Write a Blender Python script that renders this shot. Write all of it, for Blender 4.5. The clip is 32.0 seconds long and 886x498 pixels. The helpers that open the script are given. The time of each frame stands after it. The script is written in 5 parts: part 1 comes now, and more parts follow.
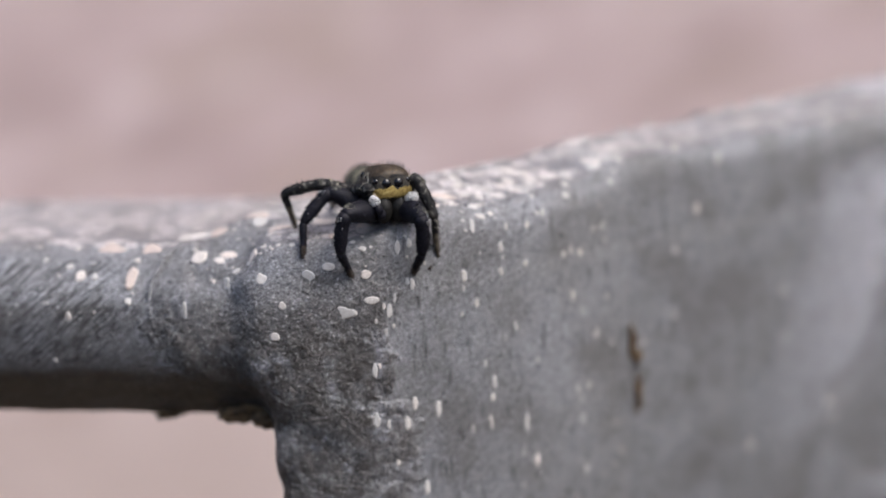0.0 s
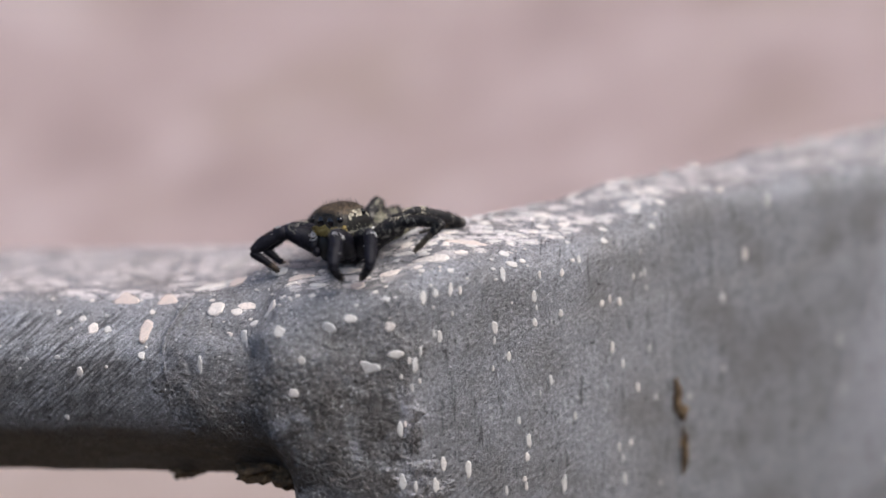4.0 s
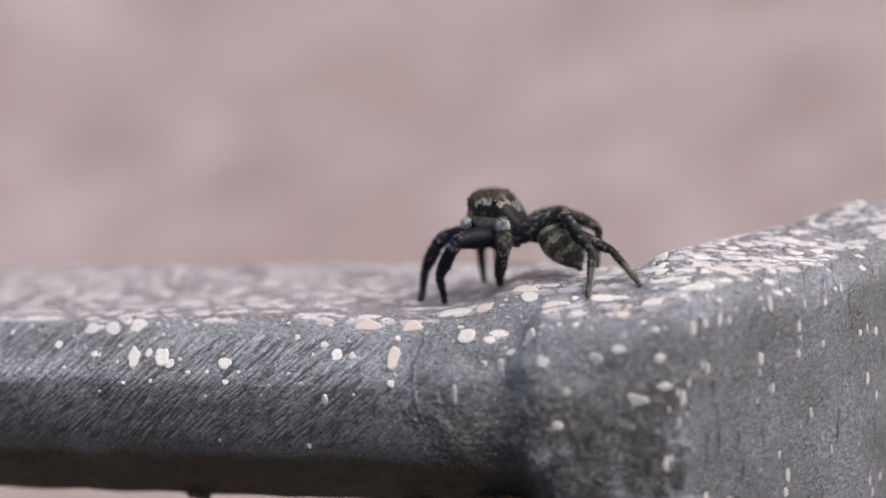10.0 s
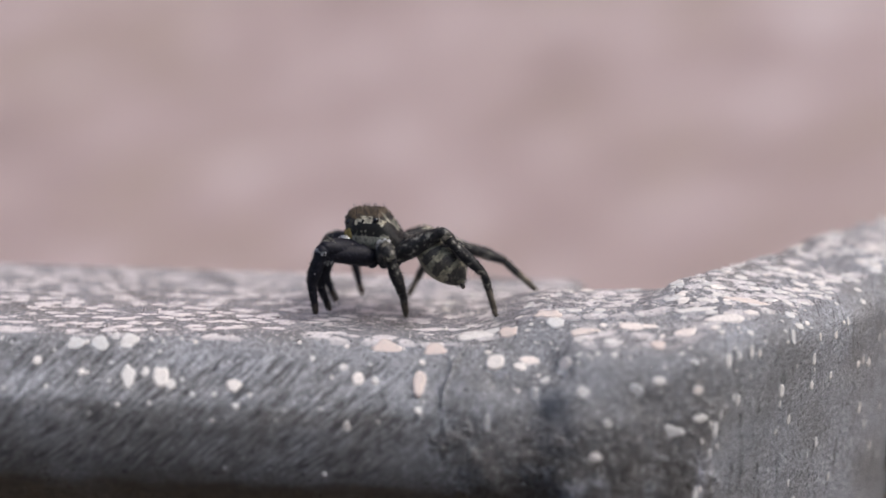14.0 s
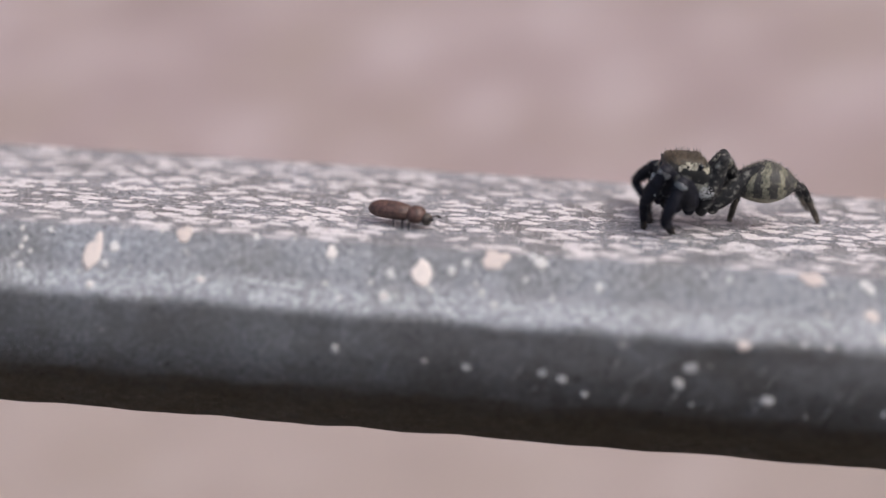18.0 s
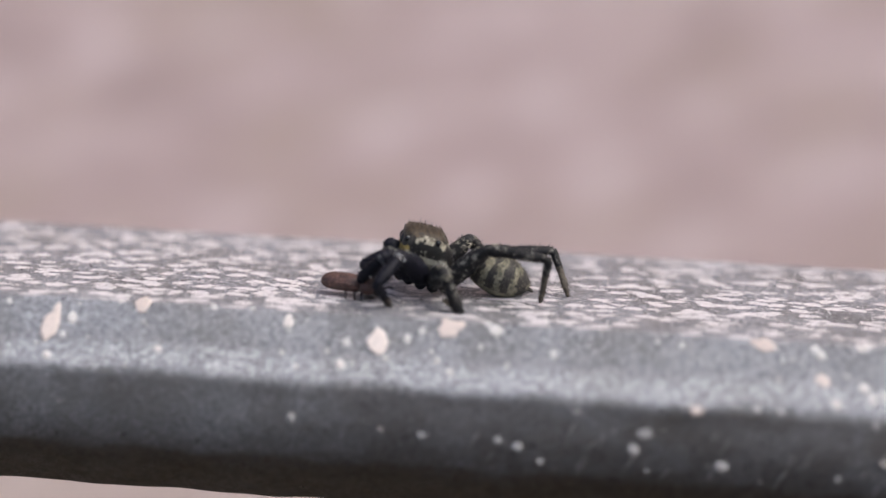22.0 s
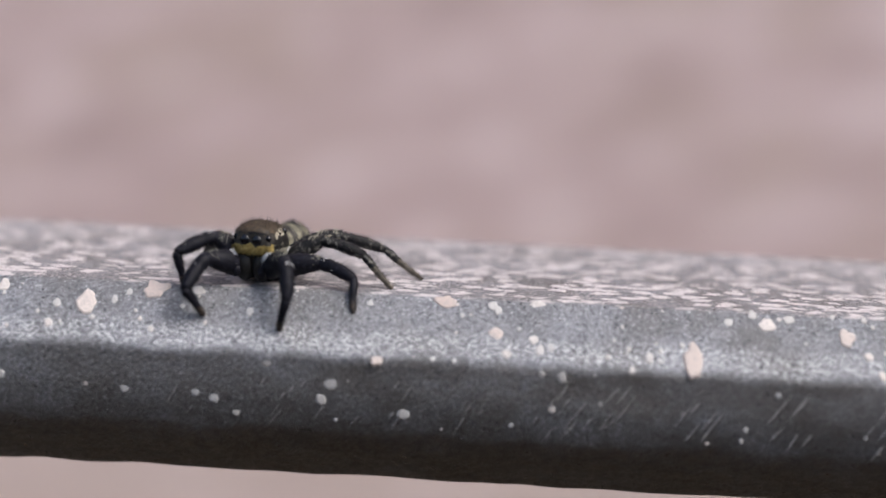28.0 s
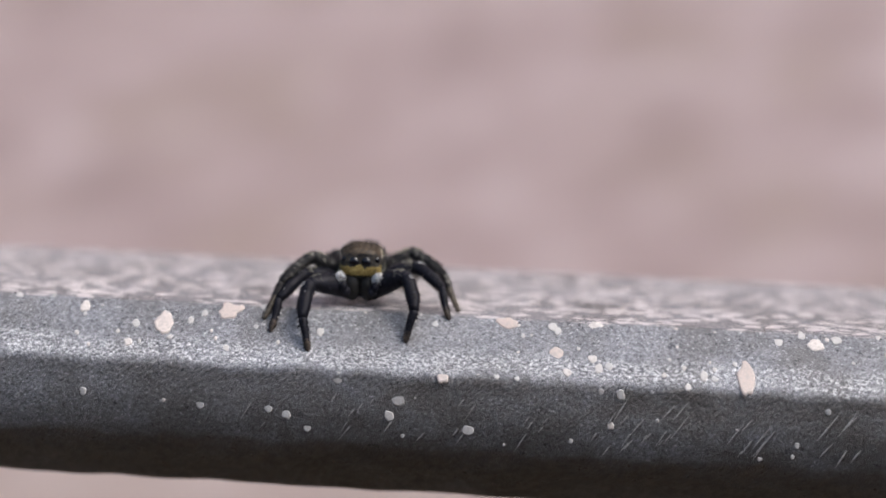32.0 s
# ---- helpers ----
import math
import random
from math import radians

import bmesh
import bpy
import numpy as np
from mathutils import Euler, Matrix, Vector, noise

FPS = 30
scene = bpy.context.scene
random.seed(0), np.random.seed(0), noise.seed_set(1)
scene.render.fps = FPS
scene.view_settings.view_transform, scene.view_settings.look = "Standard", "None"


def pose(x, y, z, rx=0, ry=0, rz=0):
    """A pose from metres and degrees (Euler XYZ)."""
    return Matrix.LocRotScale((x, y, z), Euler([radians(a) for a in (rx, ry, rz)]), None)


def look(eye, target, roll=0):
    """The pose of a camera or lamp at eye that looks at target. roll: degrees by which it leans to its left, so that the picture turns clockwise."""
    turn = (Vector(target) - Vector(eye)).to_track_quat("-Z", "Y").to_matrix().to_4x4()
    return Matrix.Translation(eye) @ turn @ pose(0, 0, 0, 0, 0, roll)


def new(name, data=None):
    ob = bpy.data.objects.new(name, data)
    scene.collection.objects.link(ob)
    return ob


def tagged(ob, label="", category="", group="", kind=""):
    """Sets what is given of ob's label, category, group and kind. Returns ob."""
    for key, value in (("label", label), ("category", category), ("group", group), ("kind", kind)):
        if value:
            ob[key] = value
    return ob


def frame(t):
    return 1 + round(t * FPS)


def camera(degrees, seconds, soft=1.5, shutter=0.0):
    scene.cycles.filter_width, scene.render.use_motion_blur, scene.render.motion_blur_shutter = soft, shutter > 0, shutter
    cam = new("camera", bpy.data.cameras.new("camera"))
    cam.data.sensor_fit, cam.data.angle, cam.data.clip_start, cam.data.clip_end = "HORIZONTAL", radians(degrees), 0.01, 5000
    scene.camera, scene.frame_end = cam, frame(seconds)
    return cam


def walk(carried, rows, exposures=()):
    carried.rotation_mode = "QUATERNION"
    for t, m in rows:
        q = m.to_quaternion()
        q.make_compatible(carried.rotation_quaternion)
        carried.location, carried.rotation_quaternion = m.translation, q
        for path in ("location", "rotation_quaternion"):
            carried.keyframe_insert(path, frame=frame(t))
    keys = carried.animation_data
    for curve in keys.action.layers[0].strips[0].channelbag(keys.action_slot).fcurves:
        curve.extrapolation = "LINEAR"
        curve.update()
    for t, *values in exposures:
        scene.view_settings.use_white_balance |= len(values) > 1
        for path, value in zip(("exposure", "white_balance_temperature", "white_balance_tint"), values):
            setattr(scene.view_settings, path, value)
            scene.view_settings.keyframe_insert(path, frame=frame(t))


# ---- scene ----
MM = 0.001

# ---- camera ----
cam = camera(40.0, 32.0, 1.6)
cam.data.dof.use_dof = True
cam.data.dof.focus_distance = 0.0522
cam.data.dof.aperture_fstop = 17.5
# seconds, eye in millimetres, pitch, roll, yaw in degrees
PATH = [
    (0, 31.01, -50.49, 10.97, -11.98, -2.15, 8.38),
    (0.5, 31.86, -49.88, 10.86, -11.33, -2.04, 8.52),
    (1, 33.18, -48.86, 10.96, -10.39, -2.29, 9.62),
    (1.5, 31.81, -47.29, 11.23, -12.10, -2.65, 11.09),
    (2, 32.63, -46.72, 11.23, -10.89, -2.82, 10.73),
    (2.5, 32.01, -46.49, 11.40, -11.70, -2.89, 11.55),
    (3, 29.84, -47.29, 10.84, -10.54, -3.05, 12.56),
    (3.5, 31.58, -47.45, 10.60, -9.81, -2.85, 10.76),
    (5.5, 31.18, -45.86, 10.93, -10.61, -3.40, 11.63),
    (6, 30.85, -47.32, 10.55, -8.02, -3.26, 11.72),
    (6.5, 30.75, -47.53, 10.21, -8.30, -3.26, 11.81),
    (7, 28.34, -47.03, 11.25, -9.00, -3.22, 12.47),
    (7.5, 29.24, -45.51, 11.25, -10.50, -3.25, 11.75),
    (8, 28.78, -45.84, 11.27, -10.61, -2.99, 11.28),
    (8.5, 27.60, -46.61, 11.21, -9.27, -2.87, 11.03),
    (9, 27.97, -46.72, 11.02, -9.44, -2.69, 10.76),
    (9.5, 23.17, -47.49, 11.61, -10.03, -2.59, 11.99),
    (10, 21.23, -47.15, 12.00, -10.03, -2.52, 11.55),
    (10.5, 20.66, -46.71, 12.56, -10.24, -2.10, 9.84),
    (11, 20.06, -47.45, 11.95, -10.47, -1.88, 9.22),
    (11.5, 19.35, -48.58, 11.95, -9.75, -1.41, 8.07),
    (12, 18.01, -47.99, 12.66, -10.38, -0.10, 4.18),
    (12.5, 12.74, -47.24, 12.71, -11.28, -0.07, 4.86),
    (13, 10.53, -45.65, 12.47, -11.49, 1.15, 1.09),
    (13.5, 11.32, -46.25, 13.56, -10.80, 2.04, -1.71),
    (15.5, -11.87, -44.36, 13.64, -14.21, 0.83, 7.21),
    (16, -23.97, -46.05, 14.24, -14.32, 1.42, 5.74),
    (16.5, -39.71, -45.12, 14.26, -14.49, 3.24, 1.31),
    (17, -44.36, -45.06, 14.69, -14.12, 3.33, 1.53),
    (17.5, -47.35, -43.85, 14.27, -15.69, 2.50, 4.41),
    (18, -52.08, -43.31, 14.45, -17.59, 2.61, 4.34),
    (18.5, -49.75, -43.24, 14.10, -15.58, 2.07, 4.62),
    (19, -49.46, -44.33, 14.64, -13.99, 1.89, 4.54),
    (19.5, -50.38, -44.52, 15.60, -15.64, 1.67, 5.03),
    (20, -49.52, -44.44, 14.88, -14.00, 1.96, 4.48),
    (20.5, -52.23, -43.95, 14.92, -15.58, 2.17, 4.48),
    (21, -53.30, -43.71, 14.56, -15.74, 2.23, 4.09),
    (21.5, -53.64, -43.17, 16.29, -15.94, 2.22, 3.46),
    (22, -50.84, -43.90, 14.06, -13.61, 2.39, 3.80),
    (22.5, -52.07, -43.82, 15.55, -14.97, 2.34, 3.83),
    (23, -53.12, -44.22, 13.91, -13.71, 2.66, 3.53),
    (23.5, -53.14, -44.38, 13.65, -13.55, 2.43, 3.63),
    (24, -52.11, -43.90, 13.53, -14.10, 2.19, 3.57),
    (24.5, -52.73, -43.47, 14.04, -14.34, 2.22, 3.52),
    (25, -50.83, -43.86, 12.55, -14.57, 1.86, 3.66),
    (25.5, -50.61, -44.79, 12.30, -13.13, 1.97, 4.00),
    (26, -47.66, -45.05, 12.61, -13.24, 2.11, 2.21),
    (26.5, -45.22, -44.72, 13.29, -14.15, 2.22, 2.38),
    (28.5, -38.63, -48.69, 11.57, -9.99, 2.46, 1.98),
    (29, -38.26, -49.66, 11.66, -9.44, 2.42, 1.89),
    (29.5, -39.28, -49.83, 11.73, -9.55, 2.51, 1.69),
    (30, -41.44, -49.78, 11.04, -9.76, 2.29, 2.55),
    (30.5, -42.12, -49.86, 10.23, -9.23, 2.30, 2.75),
    (31, -41.67, -50.64, 10.31, -8.08, 2.22, 2.79),
    (31.5, -41.40, -50.54, 10.81, -8.35, 2.46, 2.28),
    (32, -42.03, -50.10, 11.00, -8.77, 2.45, 2.42),
]
walk(cam, [(t, pose(x * MM, y * MM, z * MM, 90 + p, 0, w) @ pose(0, 0, 0, 0, 0, r)) for t, x, y, z, p, r, w in PATH], [(0, 0.18), (2, 0.10), (3, 0.16), (6, 0.04), (13.5, 0.04), (16, -0.14), (17, -0.06), (19, 0.04), (26, 0.08), (28.5, 0.0), (32, 0.04)])

# ---- world and sun: a bright, thinly overcast day ----
SUN_EL, SUN_AZ = radians(56), radians(112)
world = bpy.data.worlds.new("sky")
scene.world = world
world.use_nodes = True
wn = world.node_tree.nodes
sky = wn.new("ShaderNodeTexSky")
sky.sky_type, sky.sun_disc = "NISHITA", False
sky.sun_elevation, sky.sun_rotation, sky.dust_density, sky.air_density = SUN_EL, SUN_AZ, 4.0, 1.0
wn["Background"].inputs["Strength"].default_value = 0.21
world.node_tree.links.new(sky.outputs[0], wn["Background"].inputs["Color"])
sun = new("sun", bpy.data.lights.new("sun", "SUN"))
sun.data.energy, sun.data.angle, sun.data.color = 2.4, radians(40), (1.0, 0.96, 0.93)
sun.matrix_world = look((math.sin(SUN_AZ) * math.cos(SUN_EL), math.cos(SUN_AZ) * math.cos(SUN_EL), math.sin(SUN_EL)), (0, 0, 0))


# ---- materials ----
class Mat:
    """A principled material with a small set of node shortcuts."""

    def __init__(self, name, rough=0.6, metal=0.0, spec=0.5):
        self.m = bpy.data.materials.new(name)
        self.m.use_nodes = True
        self.t = self.m.node_tree
        self.b = self.t.nodes["Principled BSDF"]
        self.b.inputs["Roughness"].default_value = rough
        self.b.inputs["Metallic"].default_value = metal
        self.b.inputs["Specular IOR Level"].default_value = spec
        self.co = self.t.nodes.new("ShaderNodeTexCoord").outputs["Object"]

    def put(self, node, key, value):
        if isinstance(value, bpy.types.NodeSocket):
            self.t.links.new(value, node.inputs[key])
        else:
            node.inputs[key].default_value = value

    def space(self, scale=(1000, 1000, 1000), turn=(0, 0, 0)):
        n = self.t.nodes.new("ShaderNodeMapping")
        self.t.links.new(self.co, n.inputs["Vector"])
        n.inputs["Scale"].default_value = scale
        n.inputs["Rotation"].default_value = [radians(a) for a in turn]
        return n.outputs[0]

    def noise(self, scale, detail=4.0, rough=0.55, at=None, distort=0.0):
        n = self.t.nodes.new("ShaderNodeTexNoise")
        self.t.links.new(at or self.space(), n.inputs["Vector"])
        n.inputs["Scale"].default_value, n.inputs["Detail"].default_value = scale, detail
        n.inputs["Roughness"].default_value, n.inputs["Distortion"].default_value = rough, distort
        return n.outputs["Fac"]

    def cells(self, scale, at=None, feature="F1"):
        n = self.t.nodes.new("ShaderNodeTexVoronoi")
        n.feature = feature
        self.t.links.new(at or self.space(), n.inputs["Vector"])
        n.inputs["Scale"].default_value = scale
        return n.outputs["Distance"]

    def ramp(self, fac, stops):
        n = self.t.nodes.new("ShaderNodeValToRGB")
        self.t.links.new(fac, n.inputs[0])
        e = n.color_ramp.elements
        while len(e) < len(stops):
            e.new(0.5)
        for one, (at, c) in zip(e, stops):
            one.position = at
            one.color = (c, c, c, 1) if isinstance(c, (int, float)) else (*c, 1)
        return n.outputs[0]

    def mix(self, fac, a, b, kind="MIX"):
        n = self.t.nodes.new("ShaderNodeMix")
        n.data_type, n.blend_type = "RGBA", kind
        for key, value in ((0, fac), (6, a), (7, b)):
            if isinstance(value, tuple):
                value = (*value, 1)
            self.put(n, key, value)
        return n.outputs[2]

    def math(self, op, a, b=0.0):
        n = self.t.nodes.new("ShaderNodeMath")
        n.operation = op
        self.put(n, 0, a)
        self.put(n, 1, b)
        return n.outputs[0]

    def upward(self, low, high):
        """1 on faces that look up, where falling spray lands."""
        g = self.t.nodes.new("ShaderNodeNewGeometry")
        s = self.t.nodes.new("ShaderNodeSeparateXYZ")
        self.t.links.new(g.outputs["Normal"], s.inputs[0])
        return self.ramp(s.outputs[2], [(low, 0.0), (high, 1.0)])

    def done(self, colour, rough=None, bump=None, strength=0.4, depth=0.00004):
        self.put(self.b, "Base Color", (*colour, 1) if isinstance(colour, tuple) else colour)
        if rough is not None:
            self.put(self.b, "Roughness", rough)
        if bump is not None:
            n = self.t.nodes.new("ShaderNodeBump")
            n.inputs["Strength"].default_value, n.inputs["Distance"].default_value = strength, depth
            self.t.links.new(bump, n.inputs["Height"])
            self.t.links.new(n.outputs[0], self.b.inputs["Normal"])
        return self.m


def zinc(name, tone=1.0, spray=0.5, metal=0.7, sheen=0.0):
    m = Mat(name, 0.5, metal)
    facing = m.t.nodes.new("ShaderNodeSeparateXYZ")
    m.t.links.new(m.t.nodes.new("ShaderNodeNewGeometry").outputs["Normal"], facing.inputs[0])
    forward = m.math("MULTIPLY", facing.outputs[1], -1.0)
    grain = m.noise(5.0, 8.0, 0.75)
    fine = m.noise(11.0, 4.0, 0.7, at=m.space((650, 1000, 600)))
    broad = m.noise(0.28, 4.0, 0.6)
    pits = m.ramp(m.noise(8.0, 4.0, 0.6), [(0.29, 0.0), (0.37, 1.0)])

    def brushed(angle, across, along):
        lean = m.t.nodes.new("ShaderNodeMapping")
        m.t.links.new(m.space((1000, 1000, 1000), (0, angle, 0)), lean.inputs["Vector"])
        lean.inputs["Scale"].default_value = (across, 0.3, along)
        return m.noise(1.0, 5.0, 0.62, at=lean.outputs[0])
    strokes = brushed(-50, 8.0, 1.0)
    place = m.t.nodes.new("ShaderNodeSeparateXYZ")
    m.t.links.new(m.space(), place.inputs[0])
    # filed hard beside the corner, less further along the bar
    filed = m.ramp(m.math("ADD", m.math("MULTIPLY", place.outputs[0], 0.01), 0.5), [(0.22, 0.12), (0.36, 0.55), (0.44, 1.0), (0.585, 1.0), (0.62, 0.25)])
    patch = m.math("MULTIPLY", m.ramp(m.noise(0.15, 3.0, 0.55), [(0.40, 0.12), (0.55, 1.0)]), m.ramp(forward, [(0.62, 0.0), (0.72, 0.5), (0.9, 1.0)]))
    near = m.ramp(m.math("ADD", m.math("MULTIPLY", place.outputs[0], 0.01), 0.5), [(0.34, 0.0), (0.41, 0.85), (0.57, 0.9), (0.61, 0.0)])
    patch = m.math("MAXIMUM", m.math("MULTIPLY", patch, filed), m.math("MULTIPLY", near, m.ramp(forward, [(0.5, 0.0), (0.66, 1.0)])))
    patch = m.math("MULTIPLY", patch, m.ramp(m.math("ADD", facing.outputs[2], 0.5), [(0.1, 0.0), (0.35, 1.0)]))
    base = m.ramp(grain, [(0.30, (0.12 * tone, 0.125 * tone, 0.138 * tone)), (0.50, (0.26 * tone, 0.268 * tone, 0.292 * tone)), (0.72, (0.50 * tone, 0.51 * tone, 0.545 * tone))])
    base = m.mix(m.ramp(broad, [(0.38, 0.0), (0.66, 0.65)]), base, (0.13 * tone, 0.125 * tone, 0.12 * tone))
    # brown stains on the lumpy front of the corner; its shade is painted in too
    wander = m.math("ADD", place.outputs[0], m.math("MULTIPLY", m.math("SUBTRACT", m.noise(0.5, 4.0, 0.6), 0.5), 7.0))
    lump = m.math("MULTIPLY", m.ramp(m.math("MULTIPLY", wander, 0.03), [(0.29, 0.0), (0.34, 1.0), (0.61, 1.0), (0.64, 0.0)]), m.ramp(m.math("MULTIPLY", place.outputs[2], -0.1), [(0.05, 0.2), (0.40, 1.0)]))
    stain_shade = m.ramp(m.noise(0.55, 6.0, 0.68, distort=0.9), [(0.36, 0.95), (0.53, 0.74), (0.67, 0.18)])
    base = m.mix(m.math("MULTIPLY", stain_shade, lump), base, (0.064, 0.057, 0.053))
    # bluish glints on the lump, painted as pale patches
    lump_glint = m.math("MULTIPLY", m.ramp(m.noise(0.75, 7.0, 0.72, distort=0.4), [(0.54, 0.0), (0.68, 0.6)]), lump)
    base = m.mix(lump_glint, base, (0.44, 0.46, 0.53))
    streak = brushed(0, 4.6, 0.55)
    upright = m.ramp(m.math("MULTIPLY", place.outputs[0], 0.03), [(0.55, 0.0), (0.64, 1.0)])
    base = m.mix(m.math("MULTIPLY", m.ramp(streak, [(0.33, 0.75), (0.41, 0.0)]), upright), base, (0.045, 0.045, 0.048))
    coarse = m.math("SUBTRACT", 1.0, m.math("MULTIPLY", upright, 0.65))
    base = m.mix(m.math("MULTIPLY", m.ramp(fine, [(0.33, 0.85), (0.43, 0.0)]), coarse), base, (0.05, 0.05, 0.055))
    base = m.mix(m.math("MULTIPLY", m.ramp(fine, [(0.58, 0.0), (0.68, 0.8)]), coarse), base, (0.66, 0.67, 0.69))
    base = m.mix(pits, (0.05, 0.05, 0.052), base)
    # bright, granular glints painted along the lower half of the upper bevel
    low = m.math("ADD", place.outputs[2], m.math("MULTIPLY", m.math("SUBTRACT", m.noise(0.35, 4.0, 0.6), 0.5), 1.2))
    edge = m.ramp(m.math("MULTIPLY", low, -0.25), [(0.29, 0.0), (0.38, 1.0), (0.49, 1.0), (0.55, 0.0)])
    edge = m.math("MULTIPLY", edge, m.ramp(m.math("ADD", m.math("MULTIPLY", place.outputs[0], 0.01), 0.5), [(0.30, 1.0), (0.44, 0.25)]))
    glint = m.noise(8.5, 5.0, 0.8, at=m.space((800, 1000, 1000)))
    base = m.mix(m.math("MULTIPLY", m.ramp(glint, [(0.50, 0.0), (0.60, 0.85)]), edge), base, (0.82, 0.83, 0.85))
    base = m.mix(m.math("MULTIPLY", m.ramp(glint, [(0.36, 0.9), (0.44, 0.0)]), edge), base, (0.05, 0.05, 0.055))
    # old brown grime in front, rust below, with those faces' shade painted in
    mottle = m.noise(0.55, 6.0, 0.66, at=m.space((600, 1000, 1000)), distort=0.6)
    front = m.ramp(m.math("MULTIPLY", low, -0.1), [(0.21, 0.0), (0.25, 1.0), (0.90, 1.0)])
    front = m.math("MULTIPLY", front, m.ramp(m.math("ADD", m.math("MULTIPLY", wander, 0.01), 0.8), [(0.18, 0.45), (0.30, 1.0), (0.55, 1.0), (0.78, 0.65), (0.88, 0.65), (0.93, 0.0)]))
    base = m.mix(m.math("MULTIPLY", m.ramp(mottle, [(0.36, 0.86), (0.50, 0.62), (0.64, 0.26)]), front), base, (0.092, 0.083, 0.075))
    # the underside's shade, laid into the rust-brown colour
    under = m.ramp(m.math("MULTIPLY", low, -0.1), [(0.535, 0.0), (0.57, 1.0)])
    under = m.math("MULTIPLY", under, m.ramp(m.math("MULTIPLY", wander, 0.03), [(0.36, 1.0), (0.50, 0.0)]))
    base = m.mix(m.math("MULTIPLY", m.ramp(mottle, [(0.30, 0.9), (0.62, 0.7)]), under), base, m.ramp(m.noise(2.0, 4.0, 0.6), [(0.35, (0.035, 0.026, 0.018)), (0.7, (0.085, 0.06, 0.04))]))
    base = m.mix(m.math("MULTIPLY", m.ramp(strokes, [(0.57, 0.0), (0.64, 0.42)]), patch), base, (0.48, 0.49, 0.51))
    base = m.mix(m.math("MULTIPLY", m.ramp(strokes, [(0.42, 0.92), (0.53, 0.0)]), patch), base, (0.045, 0.044, 0.046))
    # cracks and dents all over
    crack = m.noise(2.4, 7.0, 0.75, distort=1.2)
    base = m.mix(m.ramp(crack, [(0.32, 0.9), (0.40, 0.0)]), base, (0.045, 0.043, 0.043))
    if sheen:
        # sky sheen on the far plate, painted as pale bluish patches
        sheen_mask = m.ramp(m.noise(0.085, 4.0, 0.55, distort=0.8), [(0.50, 0.0), (0.60, sheen)])
        sheen_mask = m.math("MULTIPLY", sheen_mask, m.ramp(m.math("MULTIPLY", place.outputs[1], 0.01), [(0.16, 0.0), (0.26, 1.0)]))
        base = m.mix(sheen_mask, base, (0.66, 0.68, 0.76))
    # dried pale spray on what looks up
    warp = m.space((560, 1000, 1000))
    patchy = m.math("ADD", m.cells(1.65, at=warp), m.math("MULTIPLY", m.math("SUBTRACT", m.noise(2.6, 5.0, 0.65, at=warp), 0.5), 1.5))
    blots = m.ramp(patchy, [(0.39, 0.9), (0.46, 0.0)])
    thin = m.ramp(m.noise(6.0, 3.0, 0.6), [(0.56, 0.0), (0.63, 0.75)])
    cover = m.math("MULTIPLY", m.math("MULTIPLY", m.math("MAXIMUM", blots, thin), m.upward(0.90, 0.985)), spray)
    base = m.mix(cover, base, m.ramp(m.noise(4.0, 5.0, 0.7), [(0.3, (0.60, 0.56, 0.57)), (0.5, (0.74, 0.69, 0.69)), (0.7, (0.88, 0.82, 0.81))]))
    m.put(m.b, "Metallic", m.math("SUBTRACT", metal, m.math("MULTIPLY", m.math("MAXIMUM", cover, under), metal)))
    rough = m.ramp(m.noise(3.0, 5.0, 0.6), [(0.32, 0.24), (0.66, 0.56)])
    rugged = m.math("MULTIPLY", m.math("MULTIPLY", m.noise(1.6, 6.0, 0.7, distort=0.5), lump), 5.5)
    height = m.math("ADD", m.math("ADD", m.math("ADD", grain, rugged), m.math("MULTIPLY", strokes, 0.7)), m.math("ADD", m.math("MULTIPLY", pits, 0.5), m.math("MULTIPLY", cover, 0.35)))
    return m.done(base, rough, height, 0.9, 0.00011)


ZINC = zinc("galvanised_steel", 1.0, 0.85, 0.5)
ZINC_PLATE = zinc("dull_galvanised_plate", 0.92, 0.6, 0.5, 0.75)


def dried_paint(name, low, mid, high):
    m = Mat(name, 0.75)
    tint = m.t.nodes.new("ShaderNodeObjectInfo").outputs["Random"]
    isle = m.t.nodes.new("ShaderNodeNewGeometry").outputs["Random Per Island"]
    pick = m.math("FRACT", m.math("ADD", tint, isle), 0.0)
    c = m.ramp(pick, [(0.0, low), (0.6, mid), (1.0, high)])
    c = m.mix(m.ramp(m.noise(7.0, 4.0, 0.65), [(0.38, 0.65), (0.56, 0.0)]), c, (0.40, 0.37, 0.35))
    return m.done(c, None, m.noise(14.0, 4.0), 0.5, 0.00003)


def make_rust():
    m = Mat("rust", 0.85)
    c = m.ramp(m.noise(3.0, 6.0, 0.65), [(0.34, (0.022, 0.016, 0.011)), (0.56, (0.11, 0.07, 0.035)), (0.78, (0.34, 0.25, 0.14))])
    return m.done(c, None, m.noise(5.0, 5.0), 0.8, 0.0001)


